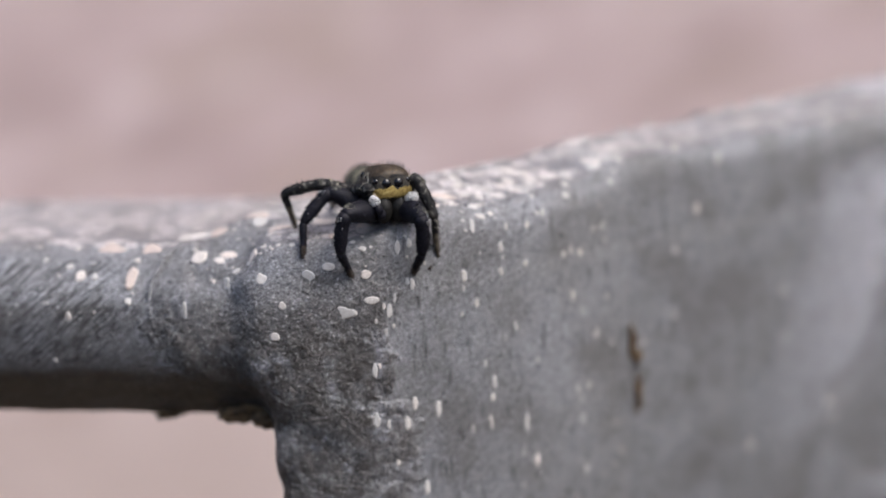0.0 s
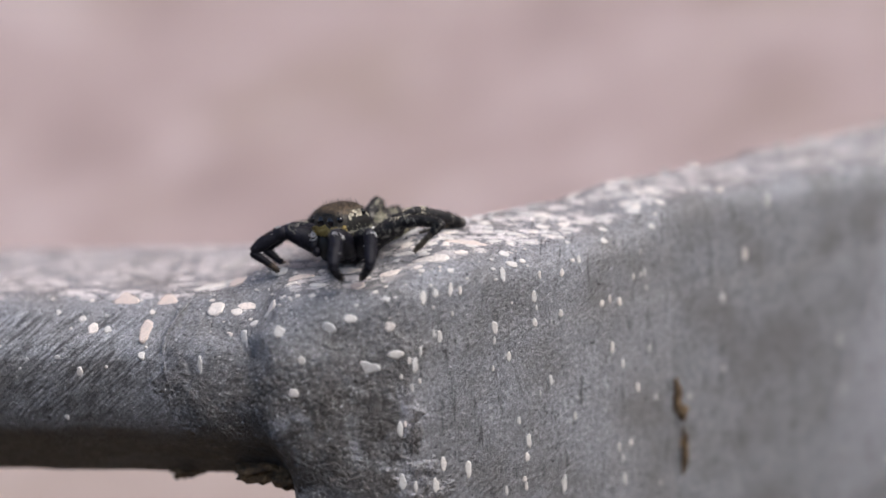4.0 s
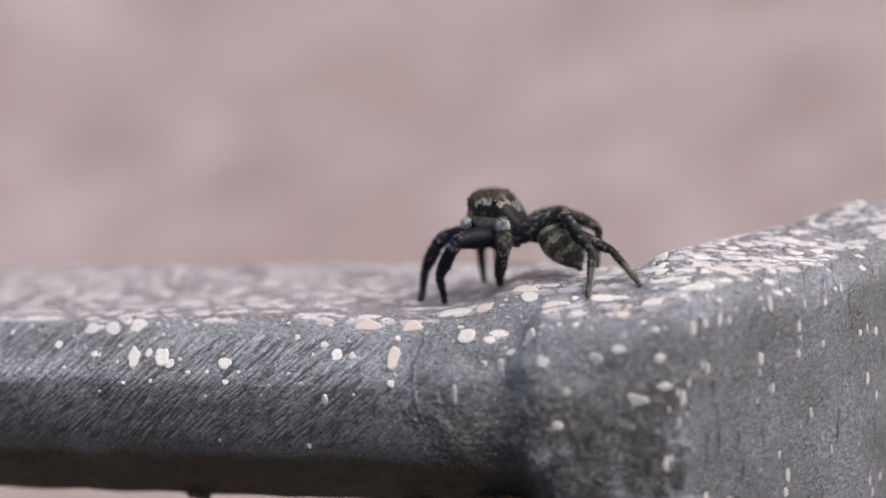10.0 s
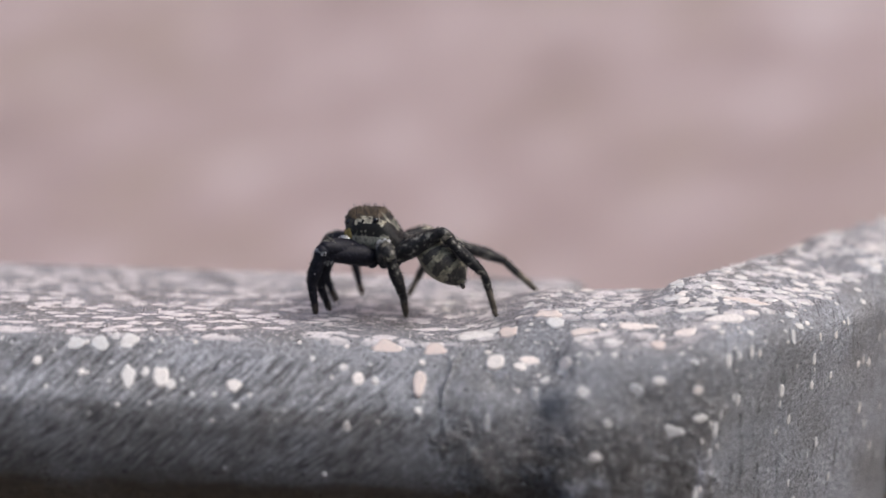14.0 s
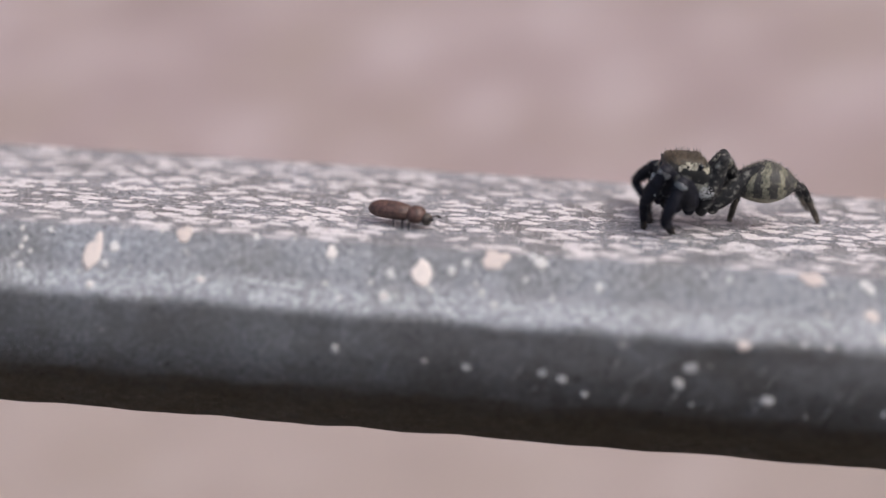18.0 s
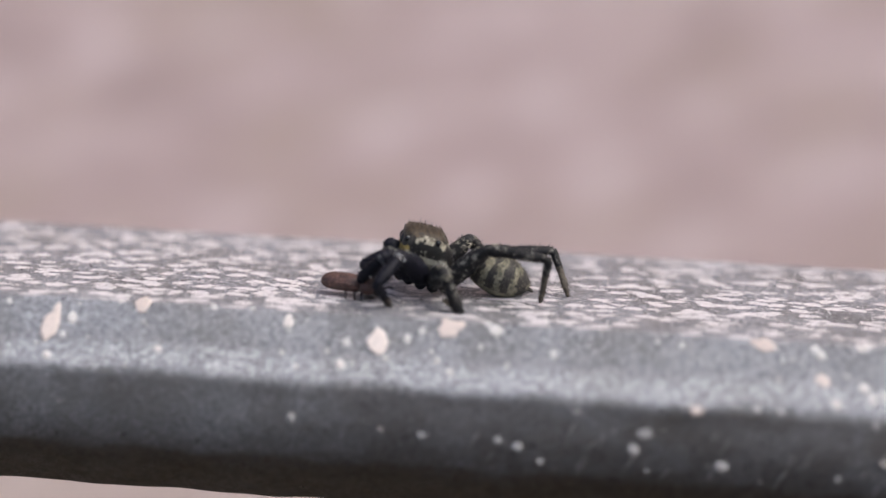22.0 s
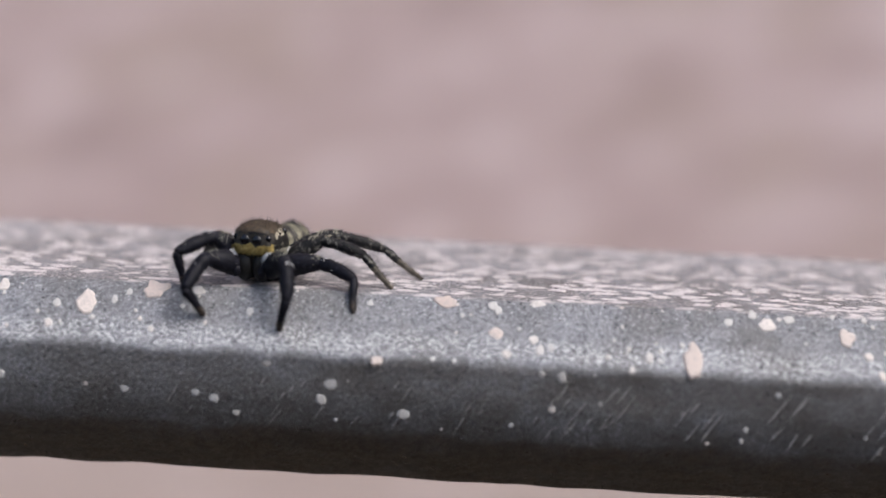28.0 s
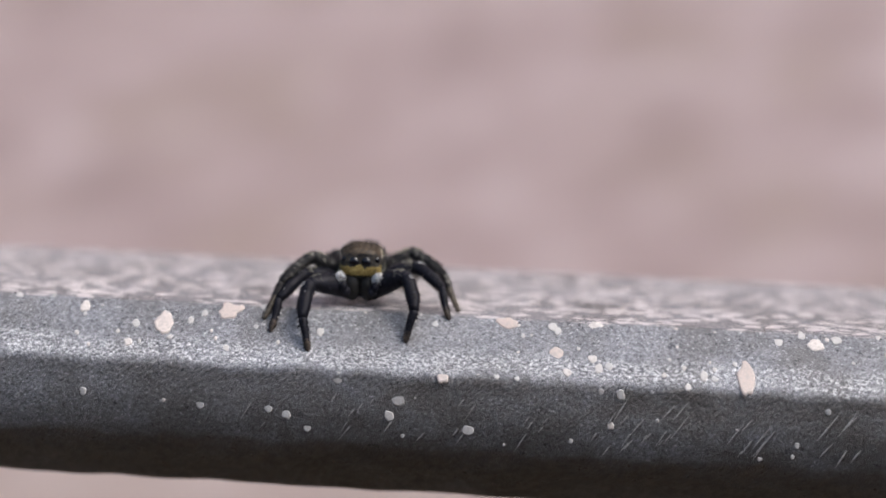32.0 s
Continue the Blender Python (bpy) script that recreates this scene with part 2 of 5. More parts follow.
def make_plaster():
    m = Mat("pink_plaster", 0.9, 0.0, 0.2)
    tilt = m.t.nodes.new("ShaderNodeMapping")
    m.t.links.new(m.space((1, 1, 1), (0, 17, 0)), tilt.inputs["Vector"])
    tilt.inputs["Scale"].default_value = (7.0, 7.0, 15.0)
    broad = m.noise(1.0, 2.5, 0.5, at=tilt.outputs[0], distort=0.3)
    fine = m.noise(220.0, 4.0, 0.6, at=m.space((1, 1, 1)))
    streak = m.t.nodes.new("ShaderNodeMapping")
    m.t.links.new(m.space((1, 1, 1), (0, 17, 0)), streak.inputs["Vector"])
    streak.inputs["Scale"].default_value = (4.5, 4.5, 13.0)
    warm = m.noise(1.0, 3.0, 0.55, at=streak.outputs[0], distort=0.5)
    c = m.ramp(broad, [(0.30, (0.54, 0.40, 0.37)), (0.44, (0.69, 0.52, 0.487)), (0.56, (0.78, 0.603, 0.57)), (0.70, (0.97, 0.80, 0.77))])
    c = m.mix(m.ramp(warm, [(0.50, 0.0), (0.64, 0.75)]), c, (0.60, 0.455, 0.375))
    # sandier towards the foot of the wall
    place = m.t.nodes.new("ShaderNodeSeparateXYZ")
    m.t.links.new(m.space((1, 1, 1)), place.inputs[0])
    foot = m.math("ADD", place.outputs[2], m.math("MULTIPLY", m.math("SUBTRACT", warm, 0.5), 0.25))
    c = m.mix(m.ramp(m.math("MULTIPLY", foot, -1.0), [(0.40, 0.0), (0.50, 0.6)]), c, (0.80, 0.665, 0.575))
    c = m.mix(0.15, c, m.ramp(fine, [(0.3, (0.52, 0.40, 0.375)), (0.7, (0.82, 0.66, 0.63))]))
    return m.done(c, None, fine, 0.5, 0.002)


def make_paving():
    m = Mat("dark_soil", 0.95, 0.0, 0.2)
    c = m.ramp(m.noise(6.0, 6.0, 0.6, at=m.space((1, 1, 1))), [(0.3, (0.035, 0.028, 0.020)), (0.7, (0.10, 0.082, 0.06))])
    return m.done(c, None, m.noise(90.0, 4.0, at=m.space((1, 1, 1))), 0.5, 0.003)


def chitin(name, stops, scale=3.0, rough=0.45, spec=0.5):
    m = Mat(name, rough, 0.0, spec)
    c = m.ramp(m.noise(scale, 5.0, 0.65), stops)
    return m.done(c, None, m.noise(18.0, 3.0), 0.5, 0.00003)


CHALK = dried_paint("chalky_paint", (0.44, 0.44, 0.44), (0.54, 0.52, 0.50), (0.66, 0.60, 0.56))
PEACH = dried_paint("peach_paint", (0.50, 0.41, 0.37), (0.54, 0.46, 0.42), (0.62, 0.55, 0.51))
BURR = Mat("bright_burr", 0.4, 0.4).done((0.52, 0.51, 0.50))
GROOVE = Mat("dark_groove", 0.8).done((0.045, 0.042, 0.04))
RUST, PLASTER, PAVING = make_rust(), make_plaster(), make_paving()
DIM = Mat("sky_block_coat", 0.9, 0.0, 0.2)
DIM = DIM.done(DIM.ramp(DIM.noise(8.0, 5.0, 0.6, at=DIM.space((1, 1, 1))), [(0.3, (0.10, 0.085, 0.07)), (0.7, (0.20, 0.17, 0.145))]))
BLACK = chitin("black_chitin", [(0.35, (0.003, 0.003, 0.006)), (0.58, (0.007, 0.007, 0.013)), (0.76, (0.04, 0.04, 0.05))], 7.0, 0.55, 0.2)
GLOSS = chitin("black_gloss", [(0.35, (0.005, 0.005, 0.005)), (0.62, (0.012, 0.011, 0.010)), (0.75, (0.05, 0.045, 0.036))], 7.0, 0.5, 0.3)
MOTTLED = chitin("mottled_leg", [(0.38, (0.006, 0.006, 0.007)), (0.54, (0.016, 0.015, 0.015)), (0.62, (0.11, 0.104, 0.092)), (0.75, (0.30, 0.285, 0.25))], 3.6, 0.6, 0.25)
BROWN = chitin("brown_scales", [(0.3, (0.014, 0.009, 0.005)), (0.55, (0.045, 0.029, 0.014)), (0.75, (0.14, 0.095, 0.045))], 7.0, 0.6)
DARK = chitin("dark_scales", [(0.35, (0.010, 0.009, 0.008)), (0.62, (0.035, 0.03, 0.024)), (0.75, (0.22, 0.19, 0.13))], 7.0, 0.6)
GOLD = chitin("gold_hairs", [(0.3, (0.12, 0.075, 0.02)), (0.52, (0.34, 0.25, 0.075)), (0.78, (0.62, 0.50, 0.22))], 9.0, 0.7)
OLIVE = chitin("olive_scales", [(0.30, (0.04, 0.037, 0.026)), (0.45, (0.13, 0.122, 0.082)), (0.66, (0.28, 0.26, 0.185))], 5.0, 0.7)
CREAM = chitin("cream_hairs", [(0.34, (0.08, 0.072, 0.052)), (0.48, (0.34, 0.315, 0.24)), (0.65, (0.60, 0.56, 0.46))], 9.0, 0.8)
WHITE = chitin("white_hairs", [(0.3, (0.5, 0.5, 0.5)), (0.6, (0.82, 0.82, 0.82))], 9.0, 0.8)
TAN = chitin("dusky_tan_chitin", [(0.3, (0.03, 0.024, 0.018)), (0.55, (0.09, 0.075, 0.055)), (0.75, (0.24, 0.20, 0.15))], 5.0, 0.6)
DUSKY = chitin("dusky_claws", [(0.3, (0.014, 0.010, 0.008)), (0.55, (0.035, 0.024, 0.018)), (0.75, (0.12, 0.085, 0.06))], 5.0, 0.6)
FAWN = chitin("fawn_hairs", [(0.35, (0.05, 0.047, 0.038)), (0.6, (0.17, 0.16, 0.13))], 6.0, 0.8)
FLANK = chitin("grey_flank_hairs", [(0.34, (0.06, 0.058, 0.046)), (0.5, (0.22, 0.215, 0.175)), (0.68, (0.44, 0.42, 0.35))], 7.0, 0.8)
EYE = Mat("eye", 0.10, 0.0, 0.5).done((0.004, 0.004, 0.006))
BUG = chitin("beetle_brown", [(0.3, (0.026, 0.012, 0.009)), (0.6, (0.090, 0.043, 0.032)), (0.78, (0.20, 0.12, 0.09))], 5.0, 0.5)


# ---- mesh tools: all lengths in millimetres ----
def solid(name, verts, faces, material, parent=None, label="", smooth=True):
    me = bpy.data.meshes.new(name)
    me.from_pydata((np.asarray(verts, float) * MM).tolist(), [], [tuple(int(i) for i in f) for f in faces])
    me.materials.append(material)
    if smooth:
        me.shade_smooth()
    ob = new(name, me)
    ob.parent = parent
    return tagged(ob, label)


def joined(pieces):
    verts, faces, n = [], [], 0
    for v, f in pieces:
        verts.extend(v)
        faces.extend([tuple(i + n for i in one) for one in f])
        n += len(v)
    return verts, faces


def ball(c, r, seg=20, rings=12, warp=None):
    verts, faces = [(0.0, 0.0, 1.0)], []
    for j in range(1, rings):
        a = math.pi * j / rings
        verts += [(math.sin(a) * math.cos(2 * math.pi * i / seg), math.sin(a) * math.sin(2 * math.pi * i / seg), math.cos(a)) for i in range(seg)]
    verts.append((0.0, 0.0, -1.0))
    for i in range(seg):
        k = (i + 1) % seg
        faces.append((0, 1 + i, 1 + k))
        for j in range(rings - 2):
            a, b = 1 + j * seg, 1 + (j + 1) * seg
            faces.append((a + i, b + i, b + k, a + k))
        faces.append((len(verts) - 1, 1 + (rings - 2) * seg + k, 1 + (rings - 2) * seg + i))
    if warp:
        verts = [warp(*v) for v in verts]
    return [(c[0] + r[0] * x, c[1] + r[1] * y, c[2] + r[2] * z) for x, y, z in verts], faces


def tube(points, radii, sides=10):
    verts, faces = [], []
    pts = [Vector(p) for p in points]
    for k, p in enumerate(pts):
        d = (pts[min(k + 1, len(pts) - 1)] - pts[max(k - 1, 0)]).normalized()
        a = d.cross(Vector((0, 1, 0.01))).normalized()
        b = d.cross(a)
        for i in range(sides):
            w = 2 * math.pi * i / sides
            verts.append(tuple(p + (a * math.cos(w) + b * math.sin(w)) * radii[k]))
    for k in range(len(pts) - 1):
        for i in range(sides):
            j = (i + 1) % sides
            faces.append((k * sides + i, k * sides + j, (k + 1) * sides + j, (k + 1) * sides + i))
    n = len(verts)
    verts += [tuple(pts[0]), tuple(pts[-1])]
    for i in range(sides):
        j = (i + 1) % sides
        faces.append((n, j, i))
        faces.append((n + 1, n - sides + i, n - sides + j))
    return verts, faces


def bristle(p, d, length, r=0.012):
    d = Vector(d).normalized()
    a = d.orthogonal().normalized() * r
    b = d.cross(a)
    p = Vector(p)
    return [tuple(p + a), tuple(p - a * 0.5 + b * 0.87), tuple(p - a * 0.5 - b * 0.87), tuple(p + d * length)], [(0, 1, 3), (1, 2, 3), (2, 0, 3)]


# ---- the shape of the railing ----
CH, FH, LC, DEEP = 2.16, 3.30, 3.20, 15.20   # upper chamfer, front face, lower chamfer, depth of the bar
EAST = 0.5                                    # how far the corner lies from the plan's mark
FACE = (0.649, -0.761)                        # the way that the corner post's broad face looks


def smax(a, b, k):
    h = np.clip(0.5 + 0.5 * (a - b) / k, 0, 1)
    return b + (a - b) * h + k * h * (1 - h)


def smin(a, b, k):
    return -smax(-a, -b, k)


def bar_shape(x, y, z, k=0.5):
    d = smax(z, -y, 0.15)
    d = smax(d, (CH - (y - z)) / 1.4142, k)
    d = smax(d, (-CH - FH - (y + z)) / 1.4142, 1.5 - 0.6 * k)
    d = smax(d, y - DEEP, 0.6)
    d = smax(d, (y - z - DEEP - 6.0) / 1.4142, 0.6)
    d = smax(d, -z - CH - FH - LC, 0.4)
    return d


def edge_round(x):
    """How round the bar's edges are: crisp along it, worn beside the weld."""
    return 0.13 + 0.80 * float(ease(np.float64(x), -16.0, 6.0))


def ease(x, a, b):
    s = np.clip((x - a) / (b - a), 0, 1)
    return s * s * (3 - 2 * s)


def post_shape(x, y, z):
    x = x - EAST
    u, v = 0.761 * x + 0.649 * y, FACE[0] * x + FACE[1] * y
    top = 0.25 + 1.15 * ease(u, 13, 19.5) + 0.5 * ease(u, 19, 30) + 0.75 * ease(u, 26, 30) + 0.20 * (13 - v) * ease(u, 14, 20) * (1 - 0.4 * ease(u, 25, 30))
    d = smax(-y - 0.15 + 0.25 * ease(z, -6, 0), v - 12.95 - 0.7 * np.sin(np.clip((u - 16.5) / 13.3, 0, 1) * math.pi) + 0.45 * ease(u, 29.75, 30.3), 1.0)
    d = smax(d, 14.9 - x - 0.02 * (z + 8), 1.2)
    d = smax(d, 7.6 - v, 1.0)
    d = smax(d, y - 15, 1.0)
    d = smax(d, z - top, 1.3)
    return smax(d, u - 31.2, 0.3)


def corner_shape(x, y, z):
    x = x - EAST
    swell = -0.13 + 0.18 * ease(x + 0.5 * np.sin(z * 1.1) + 0.35 * np.sin(y * 1.7 + z * 2.3), 9.3, 12.2) + 0.07 * ease(x, 10, 12) * np.sin(x * 1.7 + z) * np.sin(y * 1.3 + z * 0.7) + 0.05 * ease(x, 10, 12) * np.sin(x * 2.9 + z * 1.3) * np.sin(z * 2.3 - x + y)
    bar = smax(bar_shape(x, y, z, 0.93) - swell, x - 17, 1.0)
    bar = smax(bar, 9.0 - x, 0.3)
    d = smin(bar, post_shape(x + EAST, y, z), 2.2)
    # uneven weld metal: flats and ridges on the front of the lump
    flats = np.abs(np.sin(0.62 * x + 0.45 * z + 0.9 * np.sin(0.75 * z + 0.4 * y))) + 0.6 * np.abs(np.sin(1.25 * z - 0.55 * x + 1.1 * np.sin(0.6 * x)))
    d = d + 0.20 * (0.75 - flats) * ease(x, 9.8, 11.4) * (1 - ease(x, 17.5, 20.5)) * (1 - ease(z, -1.6, -0.2))
    # the mound of the weld on top of the bar
    w = x + EAST
    mound = z - (1.1 + 0.04 * (w - 14)) * ease(w, 10.8, 14.5) * ease(y, 0.8, 4.0) * (1 - ease(y, 7.6, 10.8)) + 0.12 * (1 - ease(w, 10.4, 11.4))
    mound = smax(smax(mound, 10.0 - w, 0.2), smax(w - 22.0, -z - 1.5, 0.3), 0.2)
    mound = smax(mound, 2.1 - y + 0.5 * z, 0.8)
    d = smin(d, smax(mound, y - 12.0, 0.2), 0.5)
    return smax(d, -26 - z, 0.1)


def plate_shape(x, y, z):
    x = x - EAST
    u, v = 0.761 * x + 0.649 * y, FACE[0] * x + FACE[1] * y
    top = 2.60 - 0.9 * (1 - ease(u, 27.5, 30.2)) + 0.016 * (u - 30) + (0.12 + 0.012 * (u - 30)) * np.clip(13 - v, 0, 6)
    d = smax(v - 12.93 + 0.004 * (u - 30), 7.8 - v, 0.6)
    d = smax(d, 27.6 - u, 0.1)
    d = smax(d, u - 95, 0.5)
    d = smax(d, z - top, 0.7)
    return smax(d, -26 - z, 0.1)


def skin(shape, low, high, step):
    """The surface of a shape, as quads (surface nets)."""
    axes = [np.arange(a, b + step, step) for a, b in zip(low, high)]
    x, y, z = np.meshgrid(*axes, indexing="ij")
    f = shape(x, y, z)
    n = np.array(f.shape)
    inside = f < 0
    total, count = np.zeros((*(n - 1), 3)), np.zeros(n - 1)
    corner = [(i, j, k) for i in (0, 1) for j in (0, 1) for k in (0, 1)]
    sub = lambda a, c: a[c[0]:a.shape[0] - 1 + c[0], c[1]:a.shape[1] - 1 + c[1], c[2]:a.shape[2] - 1 + c[2]]  # noqa: E731
    for a in corner:
        for axis in range(3):
            if a[axis]:
                continue
            b = tuple(1 if q == axis else a[q] for q in range(3))
            fa, fb = sub(f, a), sub(f, b)
            cross = (fa < 0) != (fb < 0)
            s = np.where(cross, fa / np.where(cross, fa - fb, 1), 0)
            for q in range(3):
                total[..., q] += np.where(cross, a[q] + (s if q == axis else 0), 0)
            count += cross
    cells = count > 0
    index = np.full(n - 1, -1)
    index[cells] = np.arange(cells.sum())
    where = np.argwhere(cells)
    verts = (where + total[cells] / count[cells][:, None]) * step + np.array(low)
    faces = []
    for axis in range(3):
        a, b = [q for q in range(3) if q != axis]
        one, two = [slice(None)] * 3, [slice(None)] * 3
        one[axis], two[axis] = slice(0, -1), slice(1, None)
        change = inside[tuple(one)] != inside[tuple(two)]
        for p in np.argwhere(change):
            if p[a] == 0 or p[b] == 0 or p[a] >= n[a] - 1 or p[b] >= n[b] - 1:
                continue
            quad = []
            for da, db in ((-1, -1), (0, -1), (0, 0), (-1, 0)):
                c = p.copy()
                c[a] += da
                c[b] += db
                quad.append(index[tuple(c)])
            if (inside[tuple(p)]) != (axis == 1):
                faces.append(quad)
            else:
                faces.append(quad[::-1])
    return verts, faces


def drop_to(shape, x, y, start=6.0, way=(0, 0, -1)):
    """Where a fall from (x, y, start) along a way meets a shape."""
    p = np.array([x, y, start], float)
    w = np.array(way, float)
    for _ in range(90):
        d = float(shape(*p))
        if d < 0.003:
            return p
        p = p + w * d * 0.8
    return None


def slope(shape, p):
    e = 0.05
    g = np.array([shape(*(p + e * q)) - shape(*(p - e * q)) for q in np.eye(3)], float)
    return g / np.linalg.norm(g)


def stand(x, y):
    """The height of what a foot stands on."""
    if x > 9:
        p = drop_to(lambda a, b, c: float(min(corner_shape(a, b, c), bar_shape(a, b, c) if a < 11 else 99)), x, y, 6.0)
        return -2.2 if p is None else max(-2.6, float(p[2]))
    return max(-2.1, min(0.0, y - CH))


# ---- ground and wall ----
def slab(name, low, high, material, label, category):
    (a, b, c), (d, e, f) = low, high
    v = [(a, b, c), (d, b, c), (d, e, c), (a, e, c), (a, b, f), (d, b, f), (d, e, f), (a, e, f)]
    q = [(3, 2, 1, 0), (4, 5, 6, 7), (0, 1, 5, 4), (1, 2, 6, 5), (2, 3, 7, 6), (3, 0, 4, 7)]
    return tagged(solid(name, v, q, material, smooth=False), label, category, kind="structure")


# ground lies out of view; kept dark to limit bounce under the bar
slab("ground", (-60000, -60000, -1000), (60000, 60000, -900), PAVING, "dark bare soil below the railing", "ground")
slab("wall_north", (-6000, 1300, -900), (6000, 1500, 2600), PLASTER, "rough pink plastered house wall, out of focus", "wall")

# added out of view: blocks the low sky so the railing's front stays darker
slab("sky_block_south", (-6000, -2400, -900), (6000, -2200, 550), DIM, "brown garden wall facing the house", "wall")

# ---- the railing: bar, corner and side plate ----
railing = new("metal_railing")
tagged(railing, "weathered galvanised steel railing spattered with dried pale paint", "railing")


def bar_ring(k, n):
    ring = []
    for i in range(n):
        a = 2 * math.pi * i / n
        d = (math.cos(a), math.sin(a))
        lo, hi = 0.0, 14.0
        c = (DEEP / 2, -4.2)
        for _ in range(30):
            mid = (lo + hi) / 2
            if bar_shape(0.0, c[0] + d[0] * mid, c[1] + d[1] * mid, k) < 0:
                lo = mid
            else:
                hi = mid
        ring.append((c[0] + d[0] * lo, c[1] + d[1] * lo))
    return np.array(ring)


def bar_mesh():
    n = 240
    crisp, worn = bar_ring(edge_round(-100), n), bar_ring(edge_round(20), n)
    xs = np.concatenate([np.arange(-260, -90, 6.0), np.arange(-90, 12.4, 0.6)])
    verts = []
    for x in xs:
        q = (edge_round(x) - edge_round(-100)) / (edge_round(20) - edge_round(-100))
        for y, z in crisp * (1 - q) + worn * q:
            w = 0.06 * noise.noise((x * 0.18, y * 0.3, z * 0.3)) + 0.035 * noise.noise((x * 0.7, y * 0.8 + 9, z * 0.8))
            low = 0.10 * noise.noise((x * 0.5, 3.3, 0.0)) if z < -5.4 else 0.0
            verts.append((x, y - w, z + w * 0.6 + low))
    faces = [(k * n + i, k * n + (i + 1) % n, (k + 1) * n + (i + 1) % n, (k + 1) * n + i) for k in range(len(xs) - 1) for i in range(n)]
    faces += [tuple(range(n))[::-1], tuple((len(xs) - 1) * n + i for i in range(n))]
    return verts, faces


v, f = bar_mesh()
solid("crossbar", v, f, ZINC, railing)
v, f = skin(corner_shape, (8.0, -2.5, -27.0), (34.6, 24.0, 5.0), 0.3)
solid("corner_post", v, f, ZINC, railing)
v, f = skin(plate_shape, (12.0, -2.0, -27.0), (84.0, 76.0, 7.0), 0.75)
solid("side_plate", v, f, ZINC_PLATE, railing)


def shaft(name, plan, top, bottom):
    n = len(plan)
    v = [(x, y, bottom) for x, y in plan] + [(x, y, top) for x, y in plan]
    q = [tuple(range(n))[::-1], tuple(range(n, 2 * n))] + [(i, (i + 1) % n, n + (i + 1) % n, n + i) for i in range(n)]
    return solid(name, v, q, ZINC, railing, smooth=False)


shaft("post_shaft", [(15.4, 0.3), (20.2, 0.3), (31.2, 9.6), (28.0, 13.4), (15.4, 8.0)], -25.6, -900)
shaft("plate_shaft", [(31.6, 10.2), (80.4, 51.6), (77.3, 55.2), (28.6, 13.6)], -25.6, -900)



# ---- dried paint on the railing, rust below it ----
def speck(p, n, rx, ry, seed, lift=0.025):
    """A flat, uneven blot of dried paint at p, ry along the fall line."""
    rnd = random.Random(seed)
    n = Vector(n).normalized()
    side = Vector((1, 0, 0)) - n * n.x
    side.normalize()
    fall = n.cross(side)
    m, verts = 20, []
    off = rnd.uniform(0, 90)
    rag = 0.34 if max(rx, ry) < 0.4 else 0.60
    wob = [1 + rag * noise.noise((math.cos(0.314 * i) * 1.1 + off, math.sin(0.314 * i) * 1.1, off)) + 0.18 * noise.noise((math.cos(0.314 * i) * 3.0, math.sin(0.314 * i) * 3.0, off)) for i in range(m)]
    for ring, high in ((1.0, -0.12), (0.98, lift * 0.4), (0.75, lift * 0.7)):
        for i in range(m):
            a = 2 * math.pi * i / m
            verts.append(tuple(Vector(p) + (side * math.cos(a) * rx + fall * math.sin(a) * ry) * ring * wob[i] + n * high))
    verts.append(tuple(Vector(p) + n * lift * 0.8))
    faces = [(r * m + i, r * m + (i + 1) % m, (r + 1) * m + (i + 1) % m, (r + 1) * m + i) for r in (0, 1) for i in range(m)]
    faces += [(2 * m + i, 2 * m + (i + 1) % m, 3 * m) for i in range(m)]
    return verts, faces


def on_bar(x, z):
    """Place and normal on the front of the bar at a height."""
    if z > -CH:
        n = (0, -0.7071, 0.7071)
        start = (x, CH + z - 1.5, z + 1.5)
    else:
        n = (0, -1, 0)
        start = (x, -2.0, z)
    p = drop_to(lambda a, b, c: float(bar_shape(a, b, c, edge_round(x))), start[0], start[1], start[2], tuple(-q for q in n))
    return p, n


BLOTS = [  # along the bar, height, half width, half length of the peach blots
    (-56.2, -0.80, 0.44, 0.72), (-53.5, -0.25, 0.50, 0.42), (-39.15, -1.18, 0.32, 0.34), (-31.1, -1.75, 0.40, 0.85), (-34.05, -0.26, 0.32, 0.32),
    (-41.3, -0.15, 0.44, 0.28), (-69.4, -0.86, 0.34, 0.85), (-65.9, -0.10, 0.36, 0.36), (-22.4, -0.62, 0.55, 0.80), (-24.8, -0.72, 0.32, 0.40),
    (-43.95, -2.10, 0.26, 0.42), (7.75, -0.10, 0.60, 0.44), (9.65, -0.18, 0.52, 0.40), (9.05, -1.30, 0.24, 0.62),
]
MARKS = [  # the same of the chalky ones
    (-28.0, -0.40, 0.34, 0.30), (-13.45, -0.18, 0.40, 0.34), (-2.6, -1.36, 0.36, 0.5), (-1.3, -1.33, 0.34, 0.5), (-2.9, -0.2, 0.46, 0.40),
    (1.7, -1.50, 0.30, 0.34), (-50.6, -4.24, 0.20, 0.20), (-45.8, -3.26, 0.34, 0.33), (-46.15, -4.06, 0.23, 0.24), (-42.75, -4.53, 0.25, 0.24),
    (-48.4, -2.50, 0.25, 0.27), (-36.4, -2.55, 0.20, 0.24), (5.2, -2.36, 0.17, 0.17), (6.6, -1.2, 0.26, 0.30), (7.3, -1.25, 0.16, 0.18),
    (-4.0, -0.3, 0.4, 0.34), (-5.0, -0.3, 0.4, 0.3), (-51.7, -0.22, 0.26, 0.24), (-39.3, -0.23, 0.24, 0.22), (-37.4, -0.12, 0.36, 0.26),
    (-35.25, -0.57, 0.28, 0.26),
]
